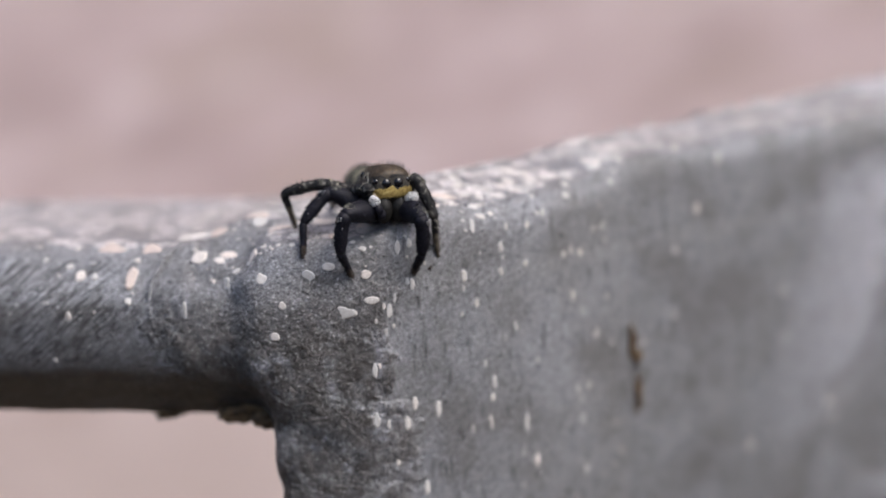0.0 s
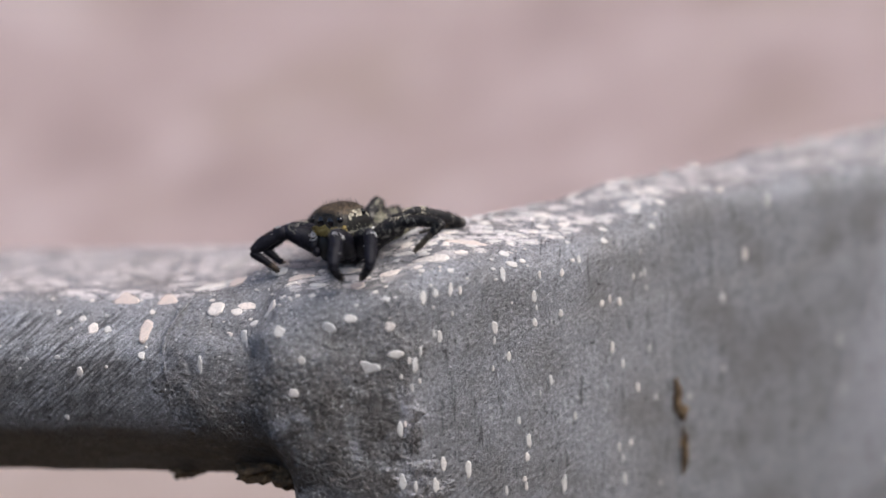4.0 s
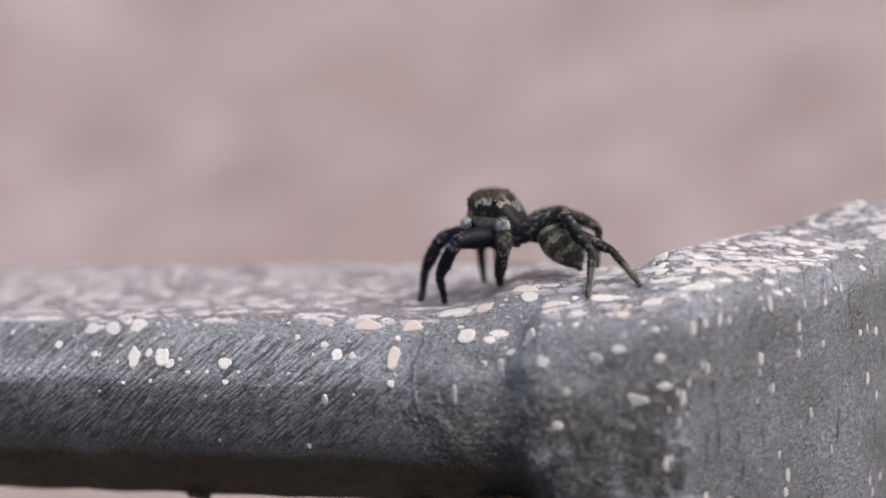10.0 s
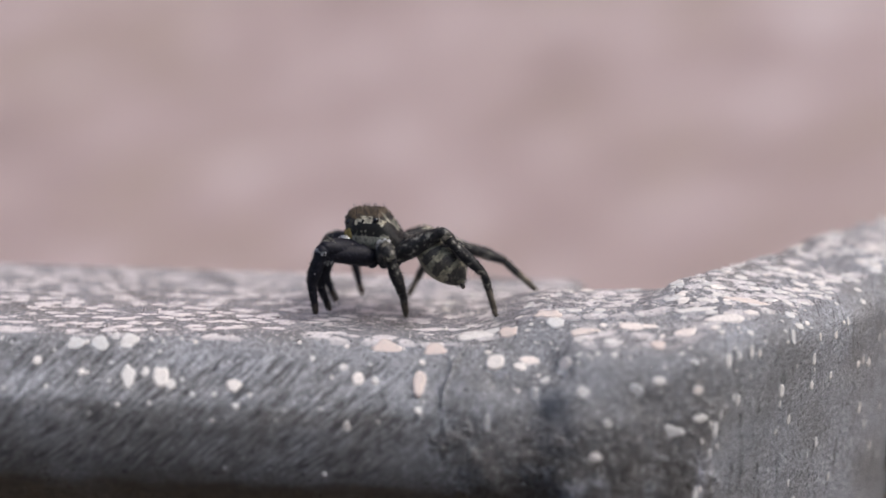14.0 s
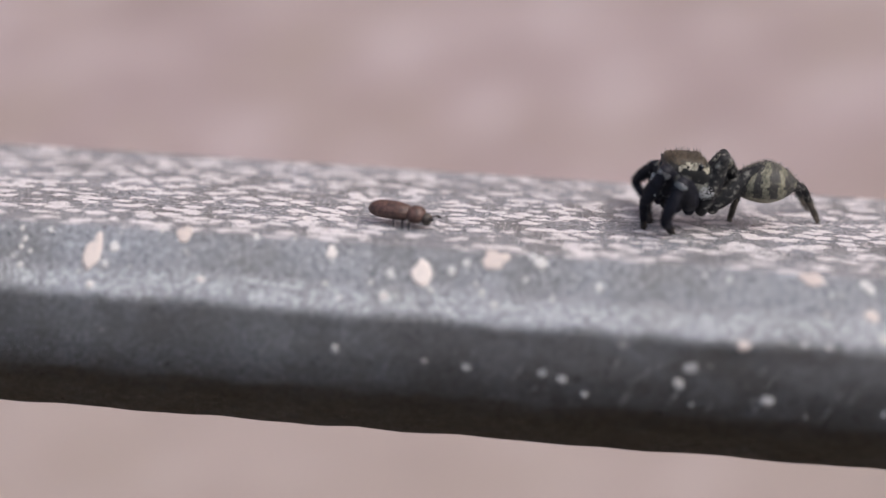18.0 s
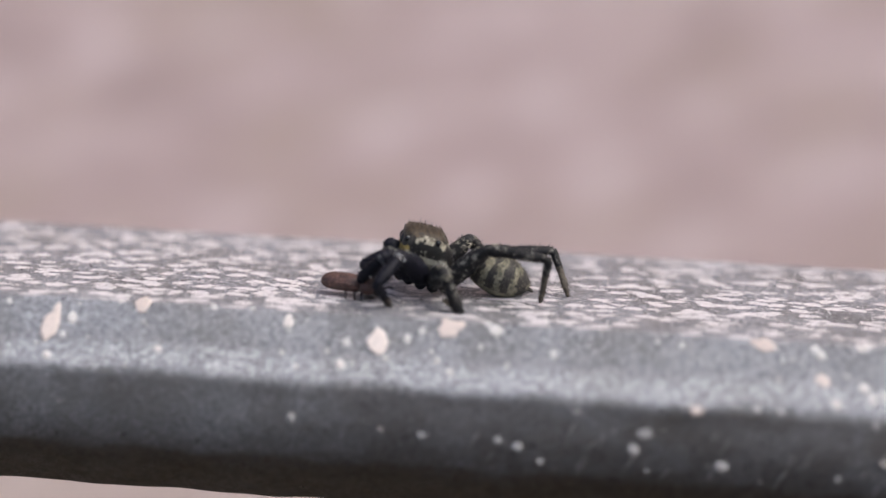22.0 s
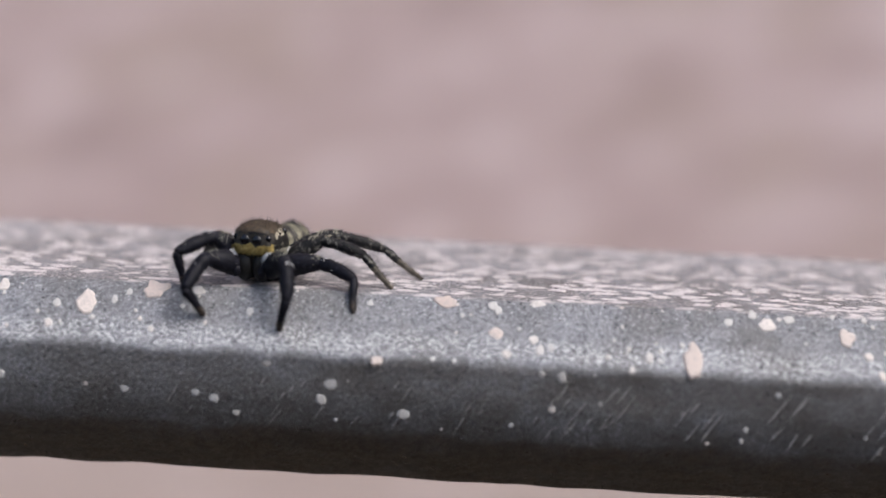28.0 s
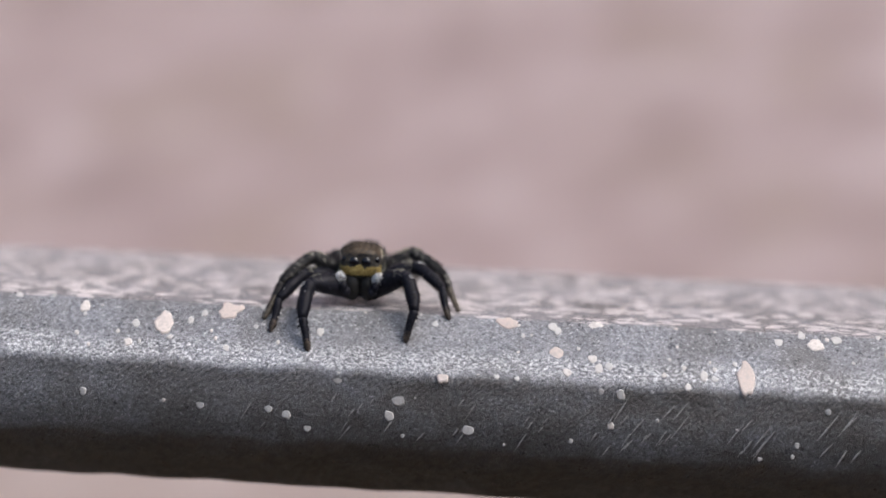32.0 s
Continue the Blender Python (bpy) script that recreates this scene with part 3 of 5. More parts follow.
MORE_MARKS = [(-28.4, -0.98, 0.28, 0.3), (-27.1, -0.19, 0.24, 0.2), (-45.4, -0.79, 0.2, 0.2), (-37.6, -1.31, 0.2, 0.2), (-32.9, -1.7, 0.18, 0.24), (-59.9, -0.36, 0.24, 0.3), (-59.4, -3.7, 0.16, 0.18)]
for n, (x, z, rx, ry) in enumerate(BLOTS + MARKS + MORE_MARKS):
    p, normal = on_bar(x, z)
    v, f = speck(p, normal, rx, ry, 50 + n)
    solid("paint_spot", v, f, PEACH if n < len(BLOTS) else CHALK, railing)

rnd = random.Random(21)
pieces = []
for n in range(330):
    x = rnd.uniform(-95, 9.5)
    z = -CH * rnd.random() ** 1.3 if rnd.random() < 0.85 else rnd.uniform(-5.2, -CH)
    p, normal = on_bar(x, z)
    r = rnd.uniform(0.05, 0.11) if rnd.random() < 0.75 else rnd.uniform(0.11, 0.19)
    if p is not None:
        pieces.append(speck(p, normal, r, r * rnd.uniform(0.9, 1.5), 500 + n, 0.018))
v, f = joined(pieces)
tagged(solid("bar_spatter", v, f, CHALK, railing), "fine spatter of dried paint", kind="stuff")

# spots on the corner: from in front, from the broad face's side, and from above
pieces = []
for x, z, rx, ry in ((17.1, -1.0, 0.30, 0.27), (15.0, -1.1, 0.28, 0.25), (18.5, -2.7, 0.62, 0.28), (19.8, -2.2, 0.34, 0.18), (13.2, -1.6, 0.2, 0.4), (16.0, -2.2, 0.18, 0.18), (12.6, -0.6, 0.25, 0.2), (15.6, -3.6, 0.25, 0.2), (18.0, -0.6, 0.3, 0.2), (11.3, -2.6, 0.12, 0.4), (19.6, -1.0, 0.25, 0.2)):
    p = drop_to(corner_shape, x + EAST, -4.0, z, (0, 1, 0))
    if p is not None:
        pieces.append(speck(p, slope(corner_shape, p), rx, ry, int(x * 100)))
for n in range(84):
    u, z = 15.5 + 14 * rnd.random() ** 1.3, rnd.uniform(-19, 0.9)
    x, y = 0.761 * u + FACE[0] * 17, 0.649 * u + FACE[1] * 17
    p = drop_to(corner_shape, x, y, z, (-FACE[0], -FACE[1], 0))
    if p is None:
        continue
    r = rnd.uniform(0.05, 0.10) if rnd.random() < 0.7 else rnd.uniform(0.10, 0.16)
    pieces.append(speck(p, slope(corner_shape, p), r, r * rnd.uniform(1.4, 3.2), 3000 + n, 0.018))
for n in range(280):
    x, y = rnd.uniform(9.5, 31.5), rnd.uniform(0.0, 14.0)
    p = drop_to(corner_shape, x, y, 7.0)
    if p is None or p[2] < -1.6:
        continue
    normal = slope(corner_shape, p)
    r = rnd.uniform(0.07, 0.18) if rnd.random() < 0.8 else rnd.uniform(0.18, 0.38)
    pieces.append(speck(p, normal, r * rnd.uniform(0.8, 1.4), r * rnd.uniform(0.7, 1.1), 4000 + n, 0.018))
for n in range(26):
    u, z = rnd.uniform(30.4, 62), rnd.uniform(-18, 2.4)
    x, y = 0.761 * u + FACE[0] * 16, 0.649 * u + FACE[1] * 16
    p = drop_to(plate_shape, x, y, z, (-FACE[0], -FACE[1], 0))
    if p is not None:
        r = rnd.uniform(0.08, 0.2)
        pieces.append(speck(p, (FACE[0], FACE[1], 0), r, r * rnd.uniform(1.2, 2.6), 6000 + n, 0.018))
for n in range(200):
    u, w = rnd.uniform(30.2, 75), rnd.uniform(8.4, 12.9)
    x, y = 0.761 * u + FACE[0] * w, 0.649 * u + FACE[1] * w
    p = drop_to(plate_shape, x, y, 9.0)
    if p is not None:
        r = rnd.uniform(0.08, 0.22)
        pieces.append(speck(p, slope(plate_shape, p), r, r * rnd.uniform(0.8, 1.2), 7000 + n, 0.018))
for n in range(150):   # thick flakes on the rise of the corner
    u, w = rnd.uniform(17.0, 33.0), 7.6 + 5.3 * rnd.random() ** 0.7
    x, y = 0.761 * u + FACE[0] * w, 0.649 * u + FACE[1] * w
    p = drop_to(corner_shape, x, y, 8.0)
    if p is None or p[2] < -0.5:
        continue
    r = rnd.uniform(0.10, 0.28)
    pieces.append(speck(p, slope(corner_shape, p), r * rnd.uniform(0.9, 1.4), r * rnd.uniform(0.6, 1.0), 8000 + n, 0.02))
for n in range(15):   # drips over its rim
    u, z = 16.5 + 14 * rnd.random(), rnd.uniform(-2.6, 0.4)
    x, y = 0.761 * u + FACE[0] * 17, 0.649 * u + FACE[1] * 17
    p = drop_to(corner_shape, x, y, z + 0.05 * (u - 16), (-FACE[0], -FACE[1], 0))
    if p is not None:
        r = rnd.uniform(0.05, 0.13)
        pieces.append(speck(p, slope(corner_shape, p), r, r * rnd.uniform(1.2, 3.0), 9000 + n, 0.02))
for n in range(520):   # dust-fine spray
    x, y = rnd.uniform(9.5, 26.0), rnd.uniform(0.2, 9.0)
    p = drop_to(corner_shape, x, y, 7.0)
    if p is None or p[2] < -1.8:
        continue
    r = rnd.uniform(0.025, 0.07)
    pieces.append(speck(p, slope(corner_shape, p), r * rnd.uniform(0.8, 1.6), r, 12000 + n, 0.014))
v, f = joined(pieces)
tagged(solid("corner_spatter", v, f, CHALK, railing), "spatter of dried paint in drops and drips", kind="stuff")
for n, (x, y, rx, ry) in enumerate(((11.3, 3.2, 0.95, 0.5), (12.7, 2.9, 0.5, 0.35), (19.7, 2.0, 0.6, 0.3), (21.5, 2.6, 0.8, 0.3), (13.6, 1.6, 0.85, 0.22), (15.6, 2.4, 0.6, 0.25), (16.8, 1.4, 0.34, 0.24), (17.9, 2.6, 0.75, 0.24), (14.3, 3.6, 0.6, 0.3), (20.3, 3.4, 0.9, 0.22), (22.8, 4.2, 1.0, 0.26), (18.6, 1.2, 0.3, 0.3))):
    p = drop_to(corner_shape, x, y, 6.0)
    v, f = speck(p, slope(corner_shape, p), rx, ry, 90 + n)
    solid("paint_spot", v, f, PEACH if n % 3 else CHALK, railing)


def scratch(x, z, length, lean, wide, lift):
    """A thin groove's burr on the front of the bar, leaning by so many degrees from upright."""
    p, normal = on_bar(x, z)
    a = radians(lean)
    d, side, n = Vector((math.sin(a), 0, math.cos(a))), Vector((math.cos(a), 0, -math.sin(a))), Vector(normal)
    p = Vector(p)
    q = [p - d * length / 2, p + side * wide + n * lift, p + d * length / 2, p - side * wide + n * lift, p - n * 0.15]
    return [tuple(v) for v in q], [(0, 1, 3), (1, 2, 3), (0, 4, 1), (1, 4, 2), (2, 4, 3), (3, 4, 0)]


rnd = random.Random(77)
pale, dark = [], []
for at, count in ((-48.1, 3), (-46.8, 4), (-43.7, 3), (-43.3, 2), (-39.9, 6), (-36.7, 8), (-34.6, 9), (-30.7, 9), (-26.9, 8), (-52.0, 2), (-23.5, 6), (-19.5, 6)):
    for _ in range(count):
        x, z = at + rnd.gauss(0, 0.55), rnd.uniform(-4.9, -3.1)
        length, lean = rnd.uniform(0.5, 1.9), rnd.gauss(34, 3)
        pale.append(scratch(x, z, length, lean, rnd.uniform(0.014, 0.030), 0.012))
        if rnd.random() < 0.7:
            dark.append(scratch(x + rnd.uniform(0.06, 0.12), z - 0.05, length * rnd.uniform(0.5, 0.9), lean, rnd.uniform(0.014, 0.028), 0.010))
v, f = joined(pale)
tagged(solid("scoring", v, f, BURR, railing, "bright slanting scratches in the zinc", smooth=False), kind="stuff")
v, f = joined(dark)
tagged(solid("scoring", v, f, GROOVE, railing, "dark slanting scratches in the zinc", smooth=False), kind="stuff")
seam = [(10.95, 2.6, 0.02), (10.55, 1.75, -0.42), (10.2, 1.0, -1.12), (10.0, 0.42, -1.90), (10.05, 0.16, -2.75), (10.4, 0.10, -3.7), (10.9, 0.16, -4.6), (11.7, 0.42, -5.5)]
line = []
for a, b in zip(seam, seam[1:]):
    line += [Vector(a).lerp(Vector(b), q / 5) for q in range(5)]
line = [p + Vector((0.10 * noise.noise(p * 1.7), 0.05 * noise.noise(p * 2.3 + Vector((5, 0, 0))), 0)) for p in line]
v, f = tube(line, [0.10 + 0.06 * noise.noise(p * 2.9) for p in line], 9)
solid("weld_seam", v, f, ZINC, railing, "raised uneven edge of the weld")


def crumb(c, r, seed):
    rnd = random.Random(seed)
    off = rnd.uniform(0, 50)

    def rough(x, y, z):
        s = 1 + 0.55 * noise.noise((x * 1.6 + off, y * 1.6, z * 1.6)) + 0.34 * noise.noise((x * 4 + off, y * 4, z * 4))
        return x * s, y * s, z * s
    return ball(c, r, 30, 20, rough)


for n, (x, y, z, rx, ry, rz) in enumerate(((9.3, 3.4, -8.50, 0.75, 0.7, 0.42), (10.9, 3.6, -8.42, 0.28, 0.3, 0.2), (13.4, 2.8, -8.1, 1.5, 1.1, 0.62), (14.7, 2.2, -8.3, 0.8, 0.8, 0.5), (-1.0, 3.2, -8.45, 0.6, 0.5, 0.25), (-18.0, 3.2, -8.45, 0.35, 0.4, 0.2))):
    v, f = crumb((x, y, z), (rx, ry, rz), n)
    solid("rust_flake", v, f, RUST, railing, "crusty brown rust flake")
# rust at the seam; the dark of its hole is put into these patches
for n, (x, y, z, rx, rz) in enumerate(((31.66, 9.5, -6.8, 0.20, 0.75), (31.9, 9.7, -7.6, 0.26, 0.35), (31.95, 9.8, -9.6, 0.2, 1.0))):
    v, f = crumb((x, y, z), (rx, 0.16, rz), 40 + n)
    solid("rust_spot", v, f, RUST, railing, "dark rust in the seam")


# ---- the jumping spider ----
spider = new("jumping_spider")
tagged(spider, "black and gold jumping spider with white palps standing on the railing", "spider")
# coxa in the body, lengths of thigh, shin and foot, thickness
LEGS = [
    ((0.70, 0.64, -1.16), 2.0, 1.70, 1.45, 1.20),
    ((0.16, 0.72, -1.22), 2.0, 1.80, 1.55, 1.14),
    ((-0.40, 0.72, -1.22), 2.15, 2.00, 1.85, 1.04),
    ((-0.92, 0.56, -1.14), 2.35, 2.55, 2.10, 1.04),
]
STANCES = {}


def stance(name, home, *legs):
    """How the legs stand while the body is at home along the bar. For the right and left leg of each pair: place of the foot, in millimetres, and the way of the thigh."""
    STANCES[name] = (home, legs)


stance("turned", 20.69,
       (19.47, 0.12, -1.14, -0.47, -0.86, 0.18), (22.04, 1.21, -1.23, 0.54, -0.84, 0.04), (17.33, 0.07, -0.26, -0.83, -0.14, 0.54), (22.64, 1.58, -1.14, 0.66, 0.73, -0.19),
       (16.58, 2.09, 0.68, -0.76, -0.25, 0.60), (23.06, 1.86, -0.62, 0.50, -0.52, 0.69), (17.77, 4.17, 1.35, 0.26, -0.84, 0.47), (20.60, 5.68, 2.19, 0.18, -0.92, 0.34))
stance("facing", 19.69,
       (18.07, 0.06, -0.88, -0.64, -0.62, 0.44), (20.92, 0.57, -1.00, 0.68, -0.73, 0.04), (17.27, 0.05, -0.38, -0.91, -0.32, 0.28), (21.57, 0.95, -1.09, 0.91, -0.41, -0.04),
       (16.21, 2.46, 0.75, -0.41, 0.00, 0.91), (23.29, 1.98, 0.17, 0.63, -0.23, 0.74), (17.66, 5.75, 1.28, 0.21, -0.87, 0.45), (20.82, 6.19, 2.28, 0.16, -0.89, 0.43))
stance("braced", 19.70,
       (17.96, 0.06, -0.91, -0.83, -0.50, 0.26), (20.80, 0.49, -0.98, 0.59, -0.81, 0.03), (16.01, 2.71, 0.82, -0.57, 0.00, 0.82), (21.52, 0.93, -1.19, 0.86, -0.51, 0.05),
       (15.90, 2.46, 0.73, -0.39, 0.04, 0.92), (23.19, 1.93, 0.17, 0.64, -0.22, 0.73), (17.37, 5.32, 1.27, 0.23, -0.85, 0.46), (20.48, 6.09, 2.22, 0.24, -0.87, 0.43))
stance("bowed", 19.16,
       (16.15, 0.08, -0.39, -0.89, -0.17, 0.41), (20.73, 0.47, -1.09, 0.52, -0.78, 0.36), (15.99, 0.40, 0.09, -0.77, -0.11, 0.63), (21.49, 0.89, -1.08, 0.85, -0.45, 0.27),
       (16.04, 1.64, 0.59, -0.21, 0.10, 0.97), (22.94, 1.76, -0.09, 0.77, 0.22, 0.60), (16.93, 4.50, 1.26, 0.15, -0.37, 0.92), (20.06, 5.16, 1.99, 0.38, -0.53, 0.76))
stance("rearing", 17.74,
       (16.23, 7.70, 1.22, -0.93, 0.21, 0.30), (13.60, 3.43, 0.87, -0.66, -0.73, 0.19), (17.80, 7.88, 1.26, 0.01, 0.88, 0.47), (16.02, 0.66, 0.27, -0.36, -0.93, 0.03),
       (19.70, 6.98, 1.36, 0.66, 0.58, 0.47), (17.04, 0.51, 0.24, -0.19, -0.98, -0.01), (23.88, 2.36, 0.02, 0.79, -0.46, 0.41), (21.45, 0.89, -0.82, 0.54, -0.67, 0.50))
stance("turning_away", 17.04,
       (18.08, 7.72, 1.29, 0.38, 0.92, 0.08), (15.13, 7.20, 1.18, -0.54, 0.70, 0.47), (20.21, 3.37, 1.45, 0.95, 0.25, -0.21), (11.09, 9.37, 0.12, -0.87, 0.49, 0.08),
       (23.19, 2.21, 0.96, 0.90, -0.36, 0.26), (13.52, 3.45, 0.85, -0.92, 0.28, 0.28), (23.08, 1.85, 0.21, 0.98, -0.16, -0.12), (17.24, 1.12, 0.50, -0.35, 0.90, -0.26))
stance("away", 16.63,
       (18.73, 4.63, 1.53, 0.65, -0.73, 0.21), (13.44, 6.56, 0.89, -0.75, 0.67, -0.01), (20.20, 3.49, 1.49, 0.98, 0.17, -0.03), (11.34, 8.62, 0.18, -0.95, 0.31, -0.04),
       (23.17, 2.21, 0.96, 0.99, -0.16, -0.02), (13.56, 2.61, 0.47, -0.68, -0.72, 0.12), (20.61, 0.83, 0.48, 0.91, -0.28, -0.31), (14.95, 1.10, 0.03, -0.07, -1.00, 0.02))
stance("looking", 13.38,
       (11.88, 8.50, 0.25, -0.51, 0.72, 0.47), (8.65, 5.53, 0.03, -1.00, 0.05, 0.03), (13.45, 8.68, 0.67, -0.03, 0.88, 0.47), (9.97, 5.00, 0.03, -0.92, -0.38, 0.01),
       (20.35, 3.54, 1.53, 0.95, -0.05, 0.32), (13.03, 2.80, 0.48, -0.02, -0.97, 0.23), (20.07, 2.58, 1.12, 0.92, -0.08, 0.39), (17.05, 1.54, 0.60, 0.73, -0.43, 0.53))
stance("high", 13.04,
       (11.74, 8.88, 0.20, -0.37, 0.80, 0.47), (9.32, 5.61, 0.03, -0.96, 0.27, 0.05), (12.45, 9.02, 0.32, -0.27, 0.84, 0.47), (10.50, 5.31, 0.05, -0.63, -0.74, 0.22),
       (17.21, 7.14, 1.26, 0.88, 0.03, 0.47), (12.86, 6.36, 0.65, 0.15, -0.99, 0.08), (19.91, 2.78, 1.16, 0.72, -0.36, 0.59), (17.12, 2.66, 0.87, 0.88, -0.12, 0.46))
stance("high_again", 12.50,
       (11.09, 7.68, 0.14, -0.80, 0.37, 0.47), (9.57, 5.58, 0.03, -0.84, -0.54, 0.06), (11.97, 7.33, 0.32, -0.87, 0.16, 0.47), (10.91, 5.73, 0.08, -0.68, -0.72, 0.12),
       (13.90, 8.76, 0.75, 0.39, 0.79, 0.47), (13.44, 4.45, 0.90, 0.08, -0.99, -0.08), (19.20, 3.17, 1.22, 0.80, -0.31, 0.51), (16.95, 1.95, 0.68, 0.75, -0.33, 0.57))
stance("reaching", -34.76,
       (-36.82, 8.86, 0.03, -0.75, 0.46, 0.47), (-40.05, 6.26, 1.04, -0.89, 0.03, 0.45), (-35.96, 9.80, 0.03, -0.46, 0.75, 0.47), (-36.88, 5.37, 0.03, -0.95, 0.18, 0.26),
       (-33.86, 9.90, 0.03, 0.24, 0.85, 0.47), (-33.86, 4.90, 0.03, 0.24, -0.85, 0.47), (-29.91, 10.50, 0.03, 0.82, -0.03, 0.57), (-29.24, 5.61, 0.03, 0.75, -0.36, 0.55))
stance("stalking", -43.17,
       (-45.74, 8.57, 0.03, -0.81, 0.35, 0.47), (-46.13, 5.22, 0.03, -0.69, -0.60, 0.39), (-44.49, 9.53, 0.03, -0.49, 0.73, 0.47), (-45.88, 6.91, 0.02, -0.77, -0.49, 0.42),
       (-42.40, 9.74, 0.03, 0.67, 0.12, 0.73), (-42.15, 5.73, 0.02, 0.08, -0.88, 0.48), (-35.85, 9.04, 0.03, 0.70, 0.54, 0.47), (-38.19, 6.22, 0.02, 0.71, -0.20, 0.67))
stance("crouching", -45.41,
       (-47.06, 7.76, 0.03, -0.15, 0.97, 0.17), (-47.37, 6.84, 0.02, -0.35, -0.50, 0.79), (-46.86, 10.16, 0.03, -0.53, 0.71, 0.47), (-46.21, 6.50, 0.03, -0.30, -0.71, 0.64),
       (-44.78, 10.48, 0.03, 0.48, 0.12, 0.87), (-43.54, 8.89, 0.02, 0.33, 0.04, 0.94), (-39.58, 11.72, 0.02, 0.77, 0.15, 0.62), (-39.55, 9.58, 0.02, 0.63, 0.13, 0.77))
stance("gripping", -54.49,
       (-57.18, 7.14, 0.03, -0.31, 0.95, 0.03), (-57.11, 5.42, 0.03, -0.42, -0.72, 0.55), (-56.02, 8.21, 0.03, -0.13, -0.74, 0.65), (-56.07, 3.61, 0.02, -0.38, -0.68, 0.62),
       (-53.95, 8.60, 0.03, 0.68, 0.01, 0.73), (-53.95, 4.86, 0.02, 0.22, -0.88, 0.42), (-48.74, 6.49, 0.03, 0.87, 0.18, 0.46), (-49.94, 5.40, 0.02, 0.71, -0.20, 0.68))
stance("letting_go", -53.21,
       (-55.60, 5.36, 0.03, -0.27, 0.96, -0.04), (-56.24, 3.91, 0.03, -0.42, -0.72, 0.55), (-54.46, 5.15, 0.03, 0.00, 0.99, -0.17), (-55.95, 3.96, 0.03, 0.05, -0.97, 0.25),
       (-52.95, 7.84, 0.03, 0.23, 0.85, 0.47), (-51.61, 1.37, -0.78, 0.61, -0.79, 0.05), (-48.85, 6.34, 0.02, 0.78, 0.08, 0.63), (-49.42, 5.32, 0.02, 0.45, -0.46, 0.77))
stance("turning_back", -52.11,
       (-52.97, 1.07, -1.08, -0.02, -1.00, -0.00), (-50.58, 1.18, -0.98, 0.50, -0.86, 0.09), (-55.97, 3.18, 0.03, -0.77, 0.46, 0.45), (-50.95, 2.18, 0.03, 0.34, -0.82, 0.47),
       (-53.52, 6.85, 0.03, -0.49, 0.73, 0.47), (-47.77, 4.57, 0.03, 0.55, -0.19, 0.81), (-51.40, 8.11, 0.03, 0.23, 0.90, 0.37), (-46.91, 2.99, 0.02, 0.62, 0.14, 0.77))
stance("low", -50.28,
       (-51.53, 1.81, -0.35, -0.17, 0.98, 0.10), (-48.51, 0.79, -1.36, 0.65, -0.59, 0.48), (-53.80, 2.64, 0.02, -0.36, -0.47, 0.80), (-48.49, 1.15, -1.00, 0.53, -0.59, 0.62),
       (-51.62, 5.80, 0.03, -0.48, 0.74, 0.47), (-47.86, 5.17, 0.03, 0.46, 0.08, 0.88), (-49.45, 6.98, 0.03, 0.25, 0.89, 0.37), (-43.77, 3.56, 0.03, 0.62, 0.15, 0.77))
stance("aside", -48.65,
       (-51.26, 1.08, -1.06, -0.64, -0.70, 0.31), (-48.06, 0.69, -1.45, 0.44, -0.82, 0.37), (-52.28, 2.02, -0.14, -0.60, -0.40, 0.69), (-45.09, 1.38, -0.77, 0.97, -0.13, 0.21),
       (-50.91, 5.40, 0.03, -0.78, 0.41, 0.47), (-43.62, 3.00, 0.03, 0.65, 0.02, 0.76), (-49.55, 7.46, 0.03, -0.20, 0.91, 0.37), (-42.47, 5.14, 0.02, 0.79, 0.21, 0.58))
stance("square", -48.14,
       (-49.79, 0.53, -1.62, -0.61, -0.77, 0.22), (-46.50, 0.95, -1.20, 0.75, -0.59, 0.29), (-52.41, 2.06, -0.09, -0.25, -0.62, 0.74), (-43.83, 2.00, -0.15, 0.78, -0.05, 0.63),
       (-52.35, 2.75, 0.03, -0.02, -0.65, 0.76), (-43.40, 3.31, 0.03, 0.73, 0.16, 0.67), (-49.51, 7.30, 0.03, -0.33, 0.87, 0.37), (-46.32, 7.08, 0.03, 0.44, 0.82, 0.37))
stance("resting", -47.91,
       (-49.79, 0.59, -1.56, -0.73, -0.58, 0.36), (-45.65, 1.06, -1.10, 0.74, -0.53, 0.41), (-51.56, 1.21, -0.94, -0.87, -0.28, 0.41), (-43.83, 1.98, -0.17, 0.77, 0.03, 0.64),
       (-51.95, 1.65, -0.51, -0.58, -0.27, 0.77), (-43.45, 2.93, 0.03, 0.67, 0.11, 0.74), (-49.57, 7.17, 0.03, -0.41, 0.84, 0.37), (-46.37, 7.23, 0.03, 0.38, 0.85, 0.37))
stance("turning", 17.48,
       (14.65, 3.09, 0.92, -0.83, -0.29, 0.47), (16.77, 0.97, 0.47, -0.29, -0.83, 0.47), (14.93, 4.65, 1.17, -0.86, 0.20, 0.47), (18.33, 1.25, 0.57, 0.20, -0.86, 0.47),
       (16.35, 6.20, 1.23, -0.43, 0.77, 0.47), (19.88, 2.67, 1.12, 0.77, -0.43, 0.47), (18.61, 7.19, 1.32, 0.32, 0.87, 0.37), (20.87, 4.93, 2.01, 0.87, 0.32, 0.37))
